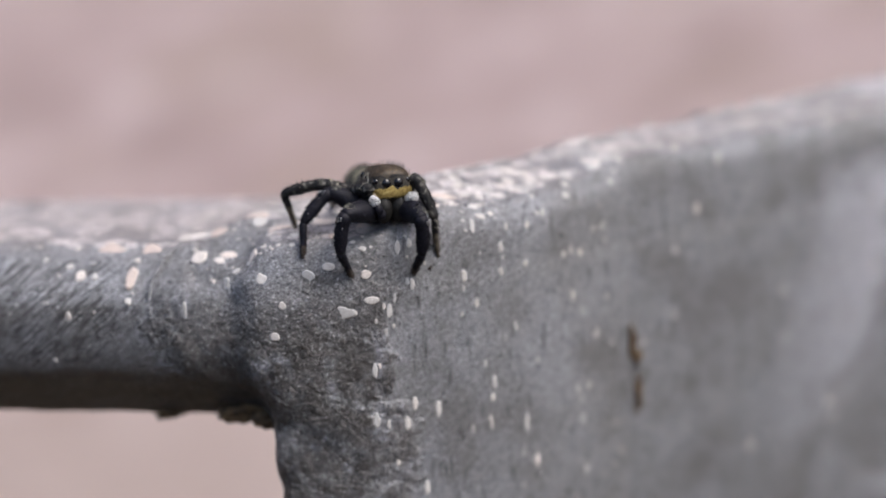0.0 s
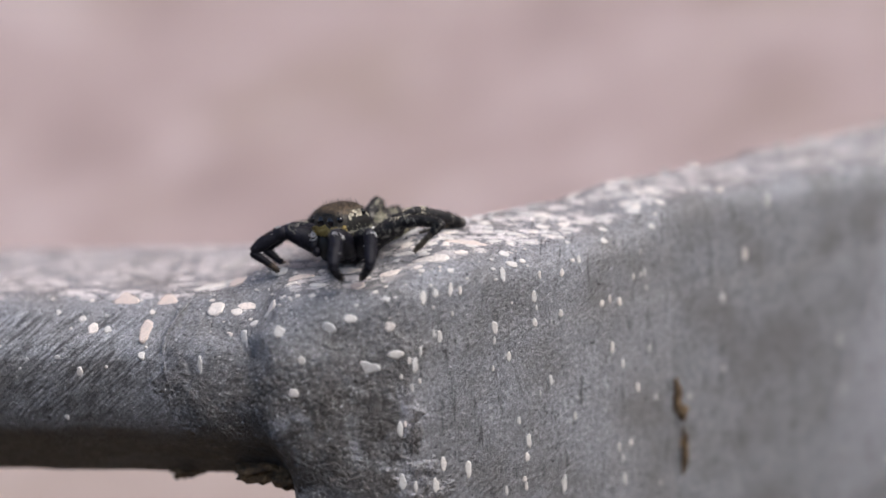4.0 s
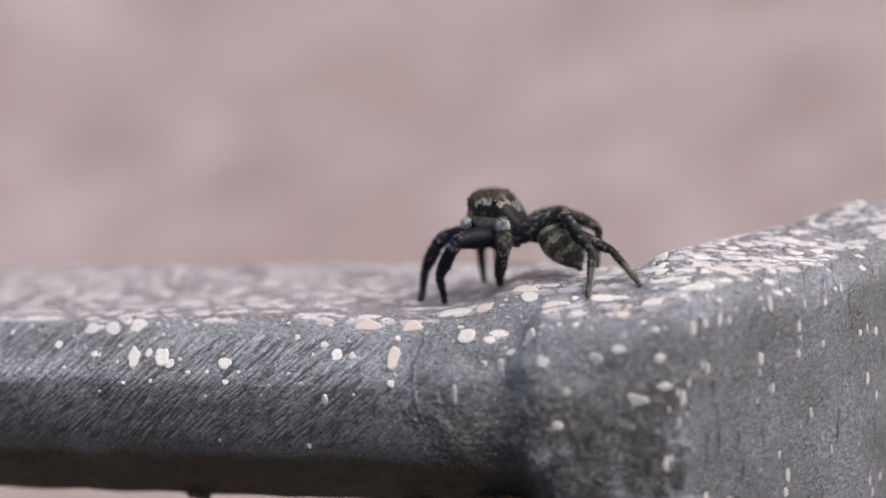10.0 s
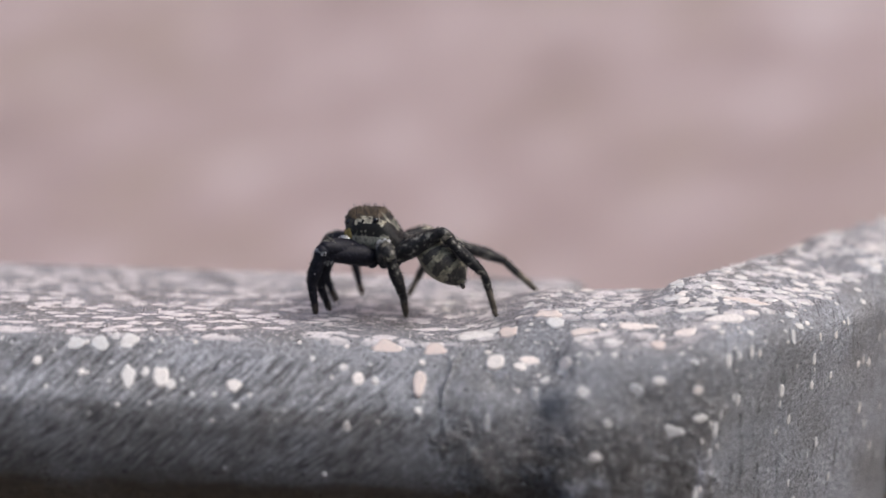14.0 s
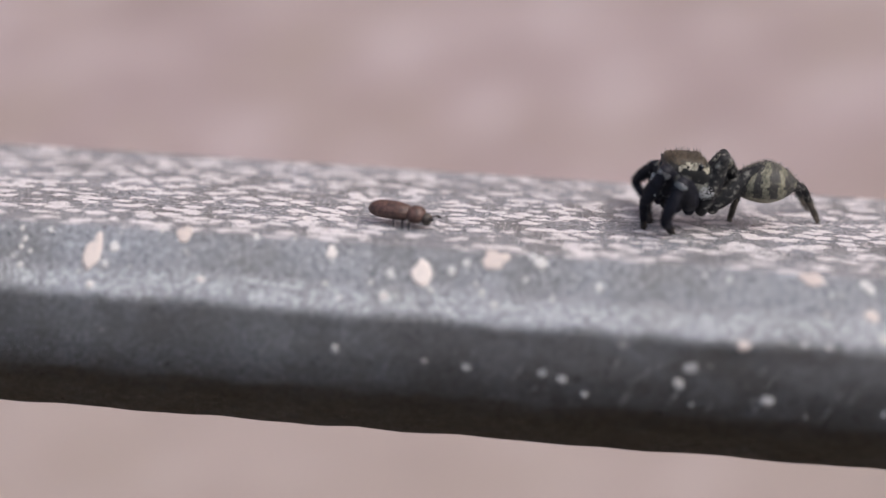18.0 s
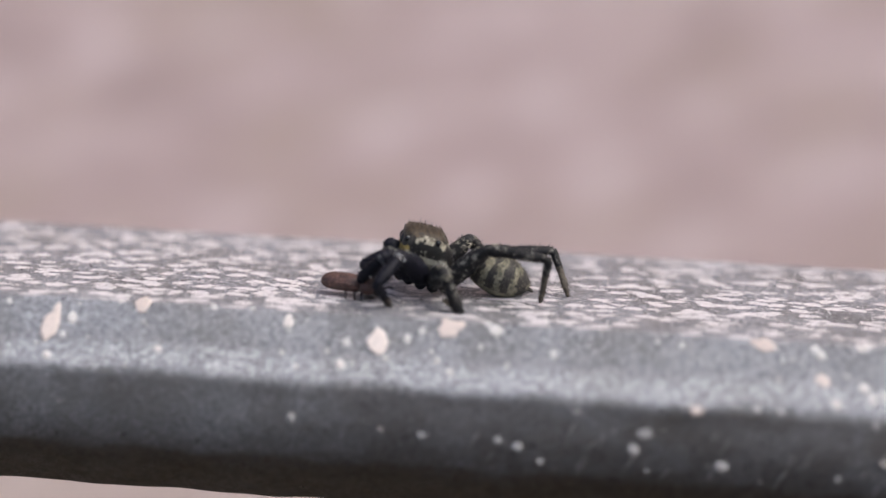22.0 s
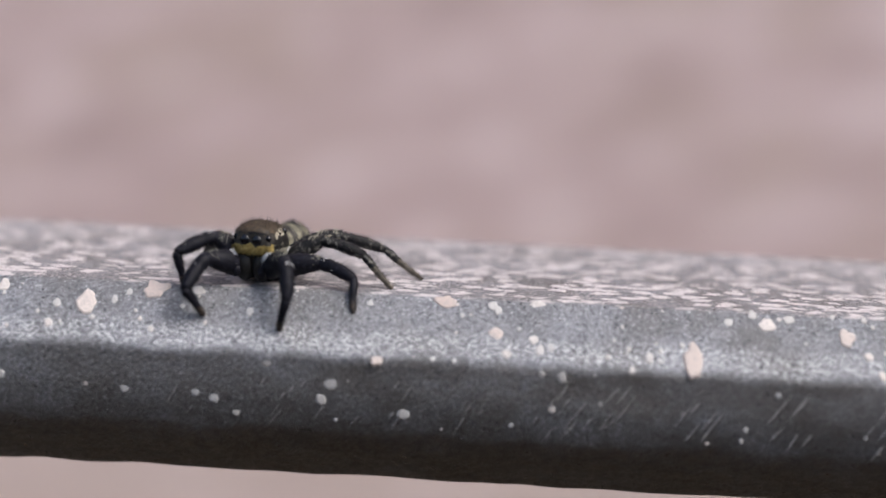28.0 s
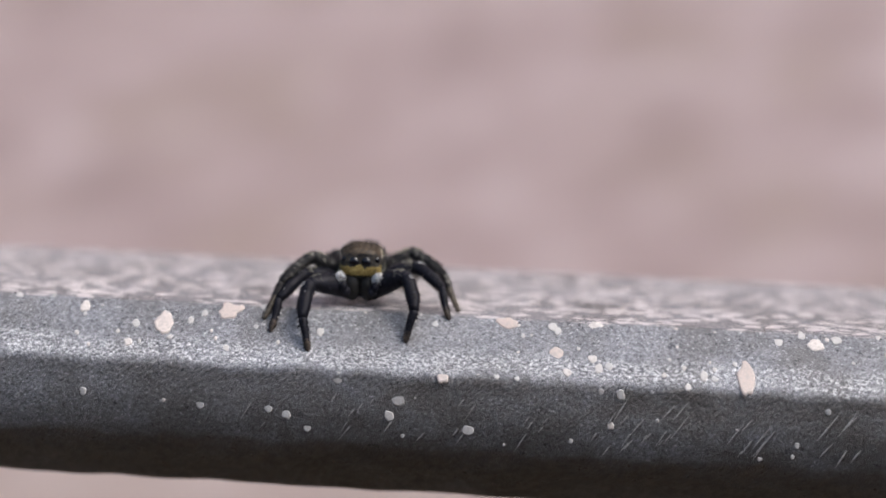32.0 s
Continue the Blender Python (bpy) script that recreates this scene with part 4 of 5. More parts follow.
stance("turning_on", 17.66,
       (15.30, 5.91, 1.18, -0.75, 0.46, 0.47), (15.04, 2.92, 0.85, -0.82, -0.32, 0.47), (16.67, 6.70, 1.24, -0.37, 0.80, 0.47), (16.26, 1.91, 0.65, -0.50, -0.73, 0.47),
       (18.77, 6.61, 1.32, 0.35, 0.81, 0.47), (18.34, 1.63, 0.65, 0.20, -0.86, 0.47), (20.99, 5.52, 2.16, 0.88, 0.30, 0.37), (20.71, 2.33, 1.18, 0.81, -0.45, 0.37))
# seconds, middle of the carapace in millimetres, heading, pitch, droop of the abdomen, stance
SPIDER = [
    (0, 20.69, 2.10, 2.71, -62, 0, 6, "turned"),
    (0.5, 20.50, 2.45, 2.60, -69, 0, 9, "turned"),
    (1, 19.69, 2.80, 2.99, -82, 0, 12, "facing"),
    (1.5, 19.48, 2.70, 2.67, -80, -1, 13, "facing"),
    (2, 19.70, 2.60, 2.92, -76, -2, 14, "braced"),
    (2.5, 19.46, 2.15, 3.11, -76, -7, 25, "braced"),
    (3, 19.16, 1.70, 2.79, -78, -12, 36, "bowed"),
    (3.5, 18.90, 2.52, 2.81, -84, -7, 29, "bowed"),
    (4.2, 17.48, 3.80, 3.05, -135, 0, 20, "turning"),
    (4.9, 17.66, 4.20, 3.66, -185, 4, 20, "turning_on"),
    (5.5, 18.42, 4.80, 3.83, -214, 6, 23, "rearing"),
    (6, 17.74, 5.20, 3.86, -208, 8, 26, "rearing"),
    (6.5, 16.40, 5.20, 3.93, -228, 8, 26, "rearing"),
    (7, 17.04, 5.00, 4.48, -260, 8, 26, "turning_away"),
    (7.5, 16.47, 5.00, 4.52, -268, 6, 30, "away"),
    (8, 16.63, 5.00, 4.70, -267, 5, 34, "away"),
    (8.5, 15.11, 5.50, 4.18, -241, 4, 36, "looking"),
    (9, 13.38, 6.00, 4.04, -208, 3, 38, "looking"),
    (9.5, 12.64, 6.30, 4.02, -196, 2, 42, "high"),
    (10, 13.04, 6.40, 4.15, -194, 0, 46, "high"),
    (10.5, 12.94, 6.50, 4.15, -194, -0, 47, "high"),
    (11, 12.48, 6.50, 4.43, -192, -1, 49, "high"),
    (11.5, 12.28, 6.50, 4.35, -192, -1, 50, "high"),
    (12, 12.26, 6.50, 4.40, -192, -1, 51, "high_again"),
    (12.5, 12.41, 6.50, 4.26, -192, -2, 53, "high_again"),
    (13, 12.50, 6.50, 4.38, -192, -2, 54, "high_again"),
    (13.5, 12.38, 6.57, 4.21, -192, -2, 48, "high_again"),
    (14.1, 5.21, 6.75, 3.90, -190, -1, 42, "stalking"),
    (14.8, -8.76, 7.04, 3.28, -186, -1, 34, "stalking"),
    (15.5, -22.86, 7.33, 2.96, -184, -0, 26, "stalking"),
    (16, -34.76, 7.40, 2.92, -180, 0, 20, "reaching"),
    (16.5, -38.18, 7.25, 2.67, -178, 1, 20, "stalking"),
    (17, -43.17, 7.20, 2.58, -177, 2, 20, "stalking"),
    (17.5, -44.68, 7.60, 2.38, -175, 2, 8, "crouching"),
    (18, -45.41, 7.90, 2.36, -174, 2, -4, "crouching"),
    (18.5, -54.65, 7.43, 1.95, -170, 3, 0, "gripping"),
    (19, -54.36, 6.95, 2.02, -171, 4, 4, "gripping"),
    (19.5, -54.75, 6.47, 2.15, -172, 5, 8, "gripping"),
    (20, -54.49, 6.00, 2.12, -172, 6, 12, "gripping"),
    (20.5, -54.44, 6.00, 2.02, -172, 8, 10, "gripping"),
    (21, -54.44, 6.00, 2.08, -172, 10, 8, "gripping"),
    (21.5, -54.39, 6.00, 1.82, -172, 12, 5, "gripping"),
    (22, -54.59, 6.00, 1.97, -172, 14, 3, "gripping"),
    (22.5, -54.55, 6.00, 1.89, -173, 16, 1, "gripping"),
    (23, -54.24, 6.00, 2.17, -173, 18, -2, "gripping"),
    (23.5, -53.69, 5.60, 2.15, -171, 20, -4, "letting_go"),
    (24, -53.21, 5.20, 2.55, -166, 22, -6, "letting_go"),
    (24.5, -52.11, 4.80, 1.98, -134, 13, 1, "turning_back"),
    (25, -52.11, 4.60, 1.83, -128, 4, 8, "turning_back"),
    (25.5, -51.59, 4.05, 2.17, -129, 3, 5, "turning_back"),
    (26, -50.28, 3.50, 1.91, -130, 2, 2, "low"),
    (26.5, -48.81, 3.55, 1.77, -121, 2, 4, "low"),
    (27.2, -49.14, 3.66, 1.78, -105, 1, 7, "aside"),
    (27.9, -49.31, 3.67, 1.77, -103, 1, 10, "aside"),
    (28.5, -48.71, 3.85, 1.86, -101, 0, 12, "aside"),
    (29, -48.65, 4.00, 1.91, -102, 0, 14, "aside"),
    (29.5, -48.17, 4.00, 2.30, -96, 0, 14, "square"),
    (30, -48.14, 4.00, 2.23, -94, 0, 14, "square"),
    (30.5, -48.08, 4.00, 2.25, -94, -0, 14, "square"),
    (31, -47.97, 4.00, 2.12, -92, -1, 14, "resting"),
    (31.5, -48.06, 4.00, 2.35, -91, -2, 14, "resting"),
    (32, -47.91, 4.00, 1.97, -89, -2, 14, "resting"),
]
# seconds, place on the bar in millimetres, heading
BEETLE = [
    (0, -63, 6, -18),
    (17, -63, 6, -18),
    (17.5, -58.9, 5.6, -10),
    (18, -57.6, 5.1, -16),
    (18.5, -57.8, 4.8, -16),
    (19, -57.7, 4.6, -14),
    (23, -57.9, 4.8, -14),
    (23.5, -58.5, 4.6, -10),
    (24, -59.1, 4.3, -20),
    (24.5, -59.8, 4.1, -95),
    (25, -60.7, 3.9, -148),
    (25.5, -63.1, 5, -178),
    (26, -66.2, 4.1, -182),
    (26.5, -69.3, 4.3, -180),
    (28.5, -79, 5, -178),
    (32, -92, 5, -180),
]


def carapace_at(s, a):
    """A point of the carapace: s along it from -1 at the waist to 1 at the face, a round it from the left side over the top."""
    top = 0.83 - 0.07 * (s - 0.35) ** 2 - (1.52 * ((-0.08 - s) / 0.92) ** 1.25 if s < -0.08 else 0.0)
    low = -1.06 + 0.42 * ease(s, 0.45, 1.0) - 0.10 * ease(-s, 0.2, 1.0)
    wide = 1.01 - 0.12 * ease(s, 0.3, 1.0) - 0.36 * ease(-s, 0.15, 1.0)
    r = max(0.0, 1 - abs(s) ** (7.0 if s > 0 else 4.0)) ** (0.2 if s > 0 else 0.3)
    c, n = math.cos(a), math.sin(a)
    y, z = math.copysign(abs(c) ** 0.70, c), math.copysign(abs(n) ** 0.66, n)
    y *= 1.0 - 0.10 * max(0.0, z) ** 2
    return 1.40 * s, wide * r * y, (top + low) / 2 + (top - low) / 2 * z * r


def carapace_mesh(rings=80, seg=110):
    verts = [(-1.40, 0.0, carapace_at(-1, 0)[2])]
    for j in range(1, rings):
        s = -math.cos(math.pi * j / rings)
        verts += [carapace_at(s, 2 * math.pi * i / seg) for i in range(seg)]
    verts.append((1.40, 0.0, carapace_at(1, 0)[2]))
    faces = []
    for i in range(seg):
        k = (i + 1) % seg
        faces.append((0, 1 + i, 1 + k))
        for j in range(rings - 2):
            a, b = 1 + j * seg, 1 + (j + 1) * seg
            faces.append((a + k, a + i, b + i, b + k))
        faces.append((len(verts) - 1, 1 + (rings - 2) * seg + k, 1 + (rings - 2) * seg + i))
    return verts, [f[::-1] for f in faces]


def patches(verts, faces, pick, out=0.012):
    """Shells over the faces that pick names, a hair's breadth above the skin."""
    v = np.asarray(verts, float)
    groups = {}
    for one in faces:
        key = pick(*v[list(one)].mean(axis=0))
        if key is not None:
            groups.setdefault(key, []).append(one)
    c = v.mean(axis=0)
    shells = {}
    for key, some in groups.items():
        used = sorted({i for one in some for i in one})
        at = {i: n for n, i in enumerate(used)}
        d = v[used] - c
        top = v[used] + d / np.linalg.norm(d, axis=1)[:, None] * out
        shells[key] = (top.tolist(), [tuple(at[i] for i in one) for one in some])
    return shells


def fuzz(rnd, spot, count, low, high, r, lean):
    """Hairs at random spots; spot gives a place and the way out."""
    pieces = []
    for _ in range(count):
        p, n = spot(rnd)
        n = Vector(n) + Vector(lean) + Vector((rnd.uniform(-0.3, 0.3), rnd.uniform(-0.3, 0.3), rnd.uniform(-0.3, 0.3)))
        pieces.append(bristle(p, n, rnd.uniform(low, high), r))
    return joined(pieces)


def build_spider():
    rnd = random.Random(4)
    # carapace: middle at the origin, +x ahead; steep behind, upright in front
    v, f = carapace_mesh()
    body = solid("carapace", v, f, GLOSS, spider)
    for mat in (BROWN, GOLD, FLANK, DARK):
        body.data.materials.append(mat)
    for p in body.data.polygons:
        x, y, z = p.center / MM
        w = 0.12 * noise.noise((x * 3, y * 3, z * 3))
        if x > 1.00 + w and z < 0.44:
            p.material_index = 0 if z < -0.42 else 2 if z < -0.02 + w else 4
        elif z > 0.50 + w and x > -0.30:
            p.material_index = 1
        elif z < -0.24 + w and x > -0.62 + w:
            p.material_index = 3

    def mark(x, y, z):
        a = noise.noise((x * 4.2 + 3, abs(y) * 4.2, z * 4.2))
        b = noise.noise((x * 9.0, abs(y) * 9.0 + 5, z * 9.0))
        if -0.50 < x < 0.86 and abs(y) > 0.62 and abs(z - 0.40 - 0.05 * math.sin(x * 5.0)) < 0.075 + 0.16 * a + 0.10 * b:
            return "flank", y > 0
        if x < -0.18:
            far = math.hypot((x + 0.44) * 1.9, y)
            if 0.38 < far + 0.12 * b < 0.52 + 0.30 * a and z > -0.1 and (abs(y) > 0.2 or x < -0.5):
                return "across", y > 0
            if abs(abs(y) - 0.20) < 0.06 + 0.12 * b and -0.92 < x < -0.66:
                return "dash", y > 0
        return None
    for (key, _), (pv, pf) in sorted(patches(v, f, mark).items()):
        solid("pale_stripe", pv, pf, CREAM if key == "flank" else FLANK, body, "broken pale stripe of hairs")

    def head(rnd):
        s, a = rnd.uniform(-0.35, 0.97), rnd.uniform(0.35, math.pi - 0.35)
        p = carapace_at(s, a)
        return p, (0.5 * max(0.0, s - 0.4), 0.8 * math.cos(a), 1.0)

    def flank(rnd):
        s, a = rnd.uniform(-0.6, 0.7), rnd.choice((rnd.uniform(-0.9, 0.05), math.pi - rnd.uniform(-0.9, 0.05)))
        return carapace_at(s, a), (0.0, math.cos(a), -0.3)

    def nape(rnd):
        s, a = rnd.uniform(-0.97, -0.25), rnd.uniform(0.1, math.pi - 0.1)
        return carapace_at(s, a), (-0.7, 0.7 * math.cos(a), 0.6)

    def face(rnd):
        y, z = rnd.uniform(-0.88, 0.88), rnd.uniform(-0.44, -0.04)
        return (1.35 - 0.10 * abs(y) ** 3, y, z), (1.0, 0.5 * y, -0.4)

    def brow(rnd):
        y = rnd.uniform(-0.85, 0.85)
        return (1.34 - 0.10 * abs(y) ** 3, y, 0.47 + rnd.uniform(-0.05, 0.05)), (1.0, 0.4 * y, 0.5)
    for name, spot, count, low, high, r, lean, mat, label in (
        ("face_hairs", face, 620, 0.06, 0.13, 0.016, (0, 0, -0.5), GOLD, "gold hairs below the eyes"),
        ("brow_hairs", brow, 90, 0.05, 0.10, 0.014, (0, 0, 0.2), TAN, "tan brow over the eyes"),
        ("flank_hairs", flank, 520, 0.08, 0.18, 0.016, (-0.2, 0, -0.5), FLANK, "pale grey hairs down the sides"),
        ("nape_hairs", nape, 420, 0.05, 0.13, 0.012, (-0.5, 0, -0.4), BLACK, ""),
        ("down", head, 900, 0.05, 0.12, 0.012, (-0.5, 0, -0.2), BROWN, ""),
        ("bristles", head, 130, 0.16, 0.38, 0.010, (0.3, 0, 0.6), BLACK, ""),
    ):
        hv, hf = fuzz(rnd, spot, count, low, high, r, lean)
        tagged(solid(name, hv, hf, mat, body, label), kind="stuff")
    for y, z, r, x in ((0.27, 0.18, 0.265, 1.24), (-0.27, 0.18, 0.265, 1.24), (0.70, 0.27, 0.16, 1.20), (-0.70, 0.27, 0.16, 1.20), (0.92, 0.40, 0.07, 0.50), (-0.92, 0.40, 0.07, 0.50), (0.88, 0.44, 0.14, -0.06), (-0.88, 0.44, 0.14, -0.06)):
        ev, ef = ball((x, y, z), (r, r, r), 16, 10)
        solid("eye", ev, ef, EYE, body, "glossy black eye")
    for side in (-1, 1):
        jv, jf = ball((1.06, side * 0.37, -0.98), (0.38, 0.42, 0.66), 16, 12)
        solid("jaw", jv, jf, GLOSS, body)

        def tuft_spot(rnd):
            d = Vector((rnd.gauss(0, 1), rnd.gauss(0, 1), rnd.gauss(0, 1))).normalized()
            return (-0.42 + 0.28 * d.x, side * (0.94 + 0.12 * d.y), -0.62 + 0.25 * d.z), tuple(d)
        tv, tf = fuzz(rnd, tuft_spot, 260, 0.08, 0.17, 0.030, (-0.2, side * 0.5, -0.5))
        solid("white_patch", tv, tf, WHITE, body, "patch of white hairs")
    # palps: white above, dark bulbs that hang before the jaws
    for side in (-1, 1):
        pv, pf = joined([tube([(0.80, side * 0.60, -0.85), (1.26, side * 0.78, -0.58), (1.48, side * 0.74, -0.86), (1.50, side * 0.62, -1.08)], [0.15, 0.20, 0.19, 0.17], 10), ball((1.48, side * 0.58, -1.14), (0.19, 0.20, 0.24), 12, 8)])
        palp = solid("palp", pv, pf, BLACK, spider)

        def tip(rnd):
            d = Vector((rnd.gauss(0, 1), rnd.gauss(0, 1), rnd.gauss(0, 1))).normalized()
            return (1.34 + 0.20 * d.x, side * (0.84 + 0.25 * d.y) + side * 0.05 * d.z, -0.56 + 0.24 * d.z), tuple(d)
        tv, tf = fuzz(rnd, tip, 300, 0.08, 0.19, 0.030, (0.3, -side * 0.2, -0.8))
        solid("tuft", tv, tf, WHITE, palp, "tuft of white hairs")
    sv, sf = ball((-0.02, 0, -1.22), (1.08, 0.80, 0.44), 18, 12)
    solid("sternum", sv, sf, BLACK, spider)
    wv, wf = ball((-1.46, 0, -0.62), (0.46, 0.36, 0.34), 16, 12)
    solid("waist", wv, wf, DARK, spider)
    for k, ((cx, cy, cz), *_) in enumerate(LEGS):
        for side in (-1, 1):
            cv, cf = ball((cx * 0.96, side * cy * 0.86, cz - 0.12), (0.30, 0.40, 0.40), 14, 10)
            solid("coxa", cv, cf, BLACK if k < 2 else MOTTLED, spider)

    # abdomen: own origin at the waist
    def egg(x, y, z):
        s = 1.0 - 0.16 * x if x > 0 else 1.0 - 0.24 * x * x
        return x, y * s, z * s * (1.0 if z > 0 else 0.85)
    av, af = ball((-1.38, 0, 0.08), (1.42, 0.95, 0.95), 96, 64, egg)
    abdomen = solid("abdomen", av, af, OLIVE, spider)

    def band(x, y, z):
        if z < -0.35:
            return None
        w = noise.noise((x * 3.0, y * 3.0, z * 3.0)) * 0.14 + noise.noise((x * 8, y * 8, z * 8)) * 0.08
        s = x - 0.30 * abs(y) ** 1.5 + 0.25 + w
        for n, (at, half, gap) in enumerate(((-0.26, 0.12, -0.2), (-0.88, 0.14, -0.2), (-1.58, 0.18, 0.09), (-2.26, 0.21, 0.05))):
            if abs(s - at) < half and abs(y) > gap + w:
                return n
        return None
    for _, (bv, bf) in sorted(patches(av, af, band, 0.008).items()):
        solid("dark_band", bv, bf, DARK, abdomen, "uneven dark band across the abdomen")

    def back(rnd):
        a, b = rnd.uniform(0, 2 * math.pi), rnd.uniform(0.0, 2.1)
        n = (math.sin(b) * math.cos(a), math.sin(b) * math.sin(a), math.cos(b))
        x, y, z = egg(*n)
        return (-1.38 + 1.42 * x, 0.95 * y, 0.08 + 0.95 * z), n
    hv, hf = fuzz(rnd, back, 700, 0.08, 0.18, 0.010, (-1.1, 0, -0.1))
    tagged(solid("down", hv, hf, FAWN, abdomen), kind="stuff")
    hv, hf = fuzz(rnd, back, 420, 0.10, 0.26, 0.011, (-0.5, 0, 0.2))
    tagged(solid("bristles", hv, hf, BLACK, abdomen), kind="stuff")
    for s in (-1, 1):
        nv, nf = tube([(-2.70, s * 0.10, 0.0), (-2.98, s * 0.14, -0.05)], [0.1, 0.05], 8)
        solid("spinneret", nv, nf, DARK, abdomen)
    return abdomen


def limb(length, profile, arch):
    """A length of leg along x; profile gives thickness at parts of its length."""
    xs = [p[0] * length for p in profile]
    v, f = tube([(x, 0, arch * math.sin(math.pi * max(0, min(1, x / length)))) for x in xs], [p[1] for p in profile], 14)

    def spot(rnd):
        x, a = rnd.uniform(0.04, 0.98) * length, rnd.uniform(0, 2 * math.pi)
        r = float(np.interp(x, xs, [p[1] for p in profile]))
        return (x, r * math.cos(a) * 0.95, arch * math.sin(math.pi * x / length) + r * math.sin(a) * 0.95), (0.0, math.cos(a), math.sin(a))
    return (v, f), spot


def build_leg(k, side):
    rnd = random.Random(10 * k + side)
    _, l1, l2, l3, fat = LEGS[k]
    main = BLACK if k < 2 else MOTTLED
    out = []
    for name, length, profile, arch, count, white in (
        ("leg", l1, [(-0.10, 0.22), (0.02, 0.36), (0.22, 0.42), (0.55, 0.41), (0.82, 0.32), (0.96, 0.25), (1.05, 0.20)], 0.10, 460, (0.78, 1.0)),
        ("shin", l2, [(-0.06, 0.19), (0.04, 0.25), (0.18, 0.265), (0.28, 0.22), (0.34, 0.235), (0.65, 0.25), (0.90, 0.18), (1.0, 0.15)], 0.07, 480, (0.0, 0.14)),
        ("foot", l3, [(-0.03, 0.13), (0.05, 0.16), (0.35, 0.14), (0.56, 0.105), (0.62, 0.115), (0.85, 0.10), (0.97, 0.06), (1.0, 0.03)], -0.03, 300, None),
    ):
        profile = [(a, b * fat) for a, b in profile]
        shape, spot = limb(length, profile, arch)
        body = solid(name, *shape, main, spider if name == "leg" else out[0])
        out.append(body)
        hv, hf = fuzz(rnd, spot, count, 0.06, 0.17, 0.013, (1.1, 0, 0))
        spare = fuzz(rnd, spot, count // 26, 0.18, 0.32, 0.011, (0.4, 0, 0.2))
        pieces = [(list(shape[0]), list(shape[1])), (hv, hf), spare]
        mats = [0] * len(shape[1]) + [1] * (len(hf) + len(spare[1]))
        if white:
            def tuft(rnd):
                for _ in range(60):
                    p, n = spot(rnd)
                    if white[0] * length <= p[0] <= white[1] * length and n[2] > 0.5:
                        break
                return p, n
            w = fuzz(rnd, tuft, (44 if name == "leg" else 34) if k < 2 else 40, 0.07, 0.15, 0.022, (1.2, 0, -0.2))
            pieces.append(w)
            mats += [2] * len(w[1])
        vv, ff = joined(pieces)
        if name == "foot":   # tawny towards the claws
            mats = [3 if (sum(vv[i][0] for i in one) / len(one) > (0.72 if k < 2 else 0.42) * length) else q for one, q in zip(ff, mats)]
        fresh = bpy.data.meshes.new(name)
        fresh.from_pydata((np.asarray(vv, float) * MM).tolist(), [], ff)
        for mat in (main, BLACK, (FLANK if name == "leg" else WHITE) if k < 2 else CREAM, DUSKY if k < 2 else TAN):
            fresh.materials.append(mat)
        fresh.polygons.foreach_set("material_index", mats)
        fresh.shade_smooth()
        body.data = fresh
    return tuple(out)


ABDOMEN = build_spider()
SPIDER_LEGS = [(k, side, *build_leg(k, side)) for k in range(4) for side in (-1, 1)]


def along(x_axis, across):
    """A turn whose x lies along x_axis and whose y lies towards across."""
    x = Vector(x_axis).normalized()
    z = x.cross(Vector(across)).normalized()
    return Matrix((x, z.cross(x), z)).transposed().to_4x4()


STRIDE = 3.2


def footing(body_pose, k, side, name):
    """Where a foot of a stance stands, in millimetres, and the way of its thigh."""
    home, legs = STANCES[name]
    fx, fy, fz, kx, ky, kz = legs[2 * k + (side > 0)]
    foot, way = Vector((fx, fy, fz)), Vector((kx, ky, kz))
    gone = body_pose.translation.x / MM - home
    if abs(gone) > 1.2:   # on the way: each foot stands while the body passes, then swings ahead
        lift = foot.z - stand(fx, fy)
        step = (abs(gone) / STRIDE + 0.5 * ((k + (side > 0)) % 2)) % 1.0
        swing = 0.5 - step / 0.6 if step < 0.6 else -0.5 + (step - 0.6) / 0.4
        foot.x += gone + math.copysign(swing * 0.6 * STRIDE, gone)
        high = 0.0 if step < 0.6 else 0.55 * math.sin(math.pi * (step - 0.6) / 0.4)
        foot.z = stand(foot.x, fy) + high + (lift if 0.5 < lift else 0.03)
    return foot, way


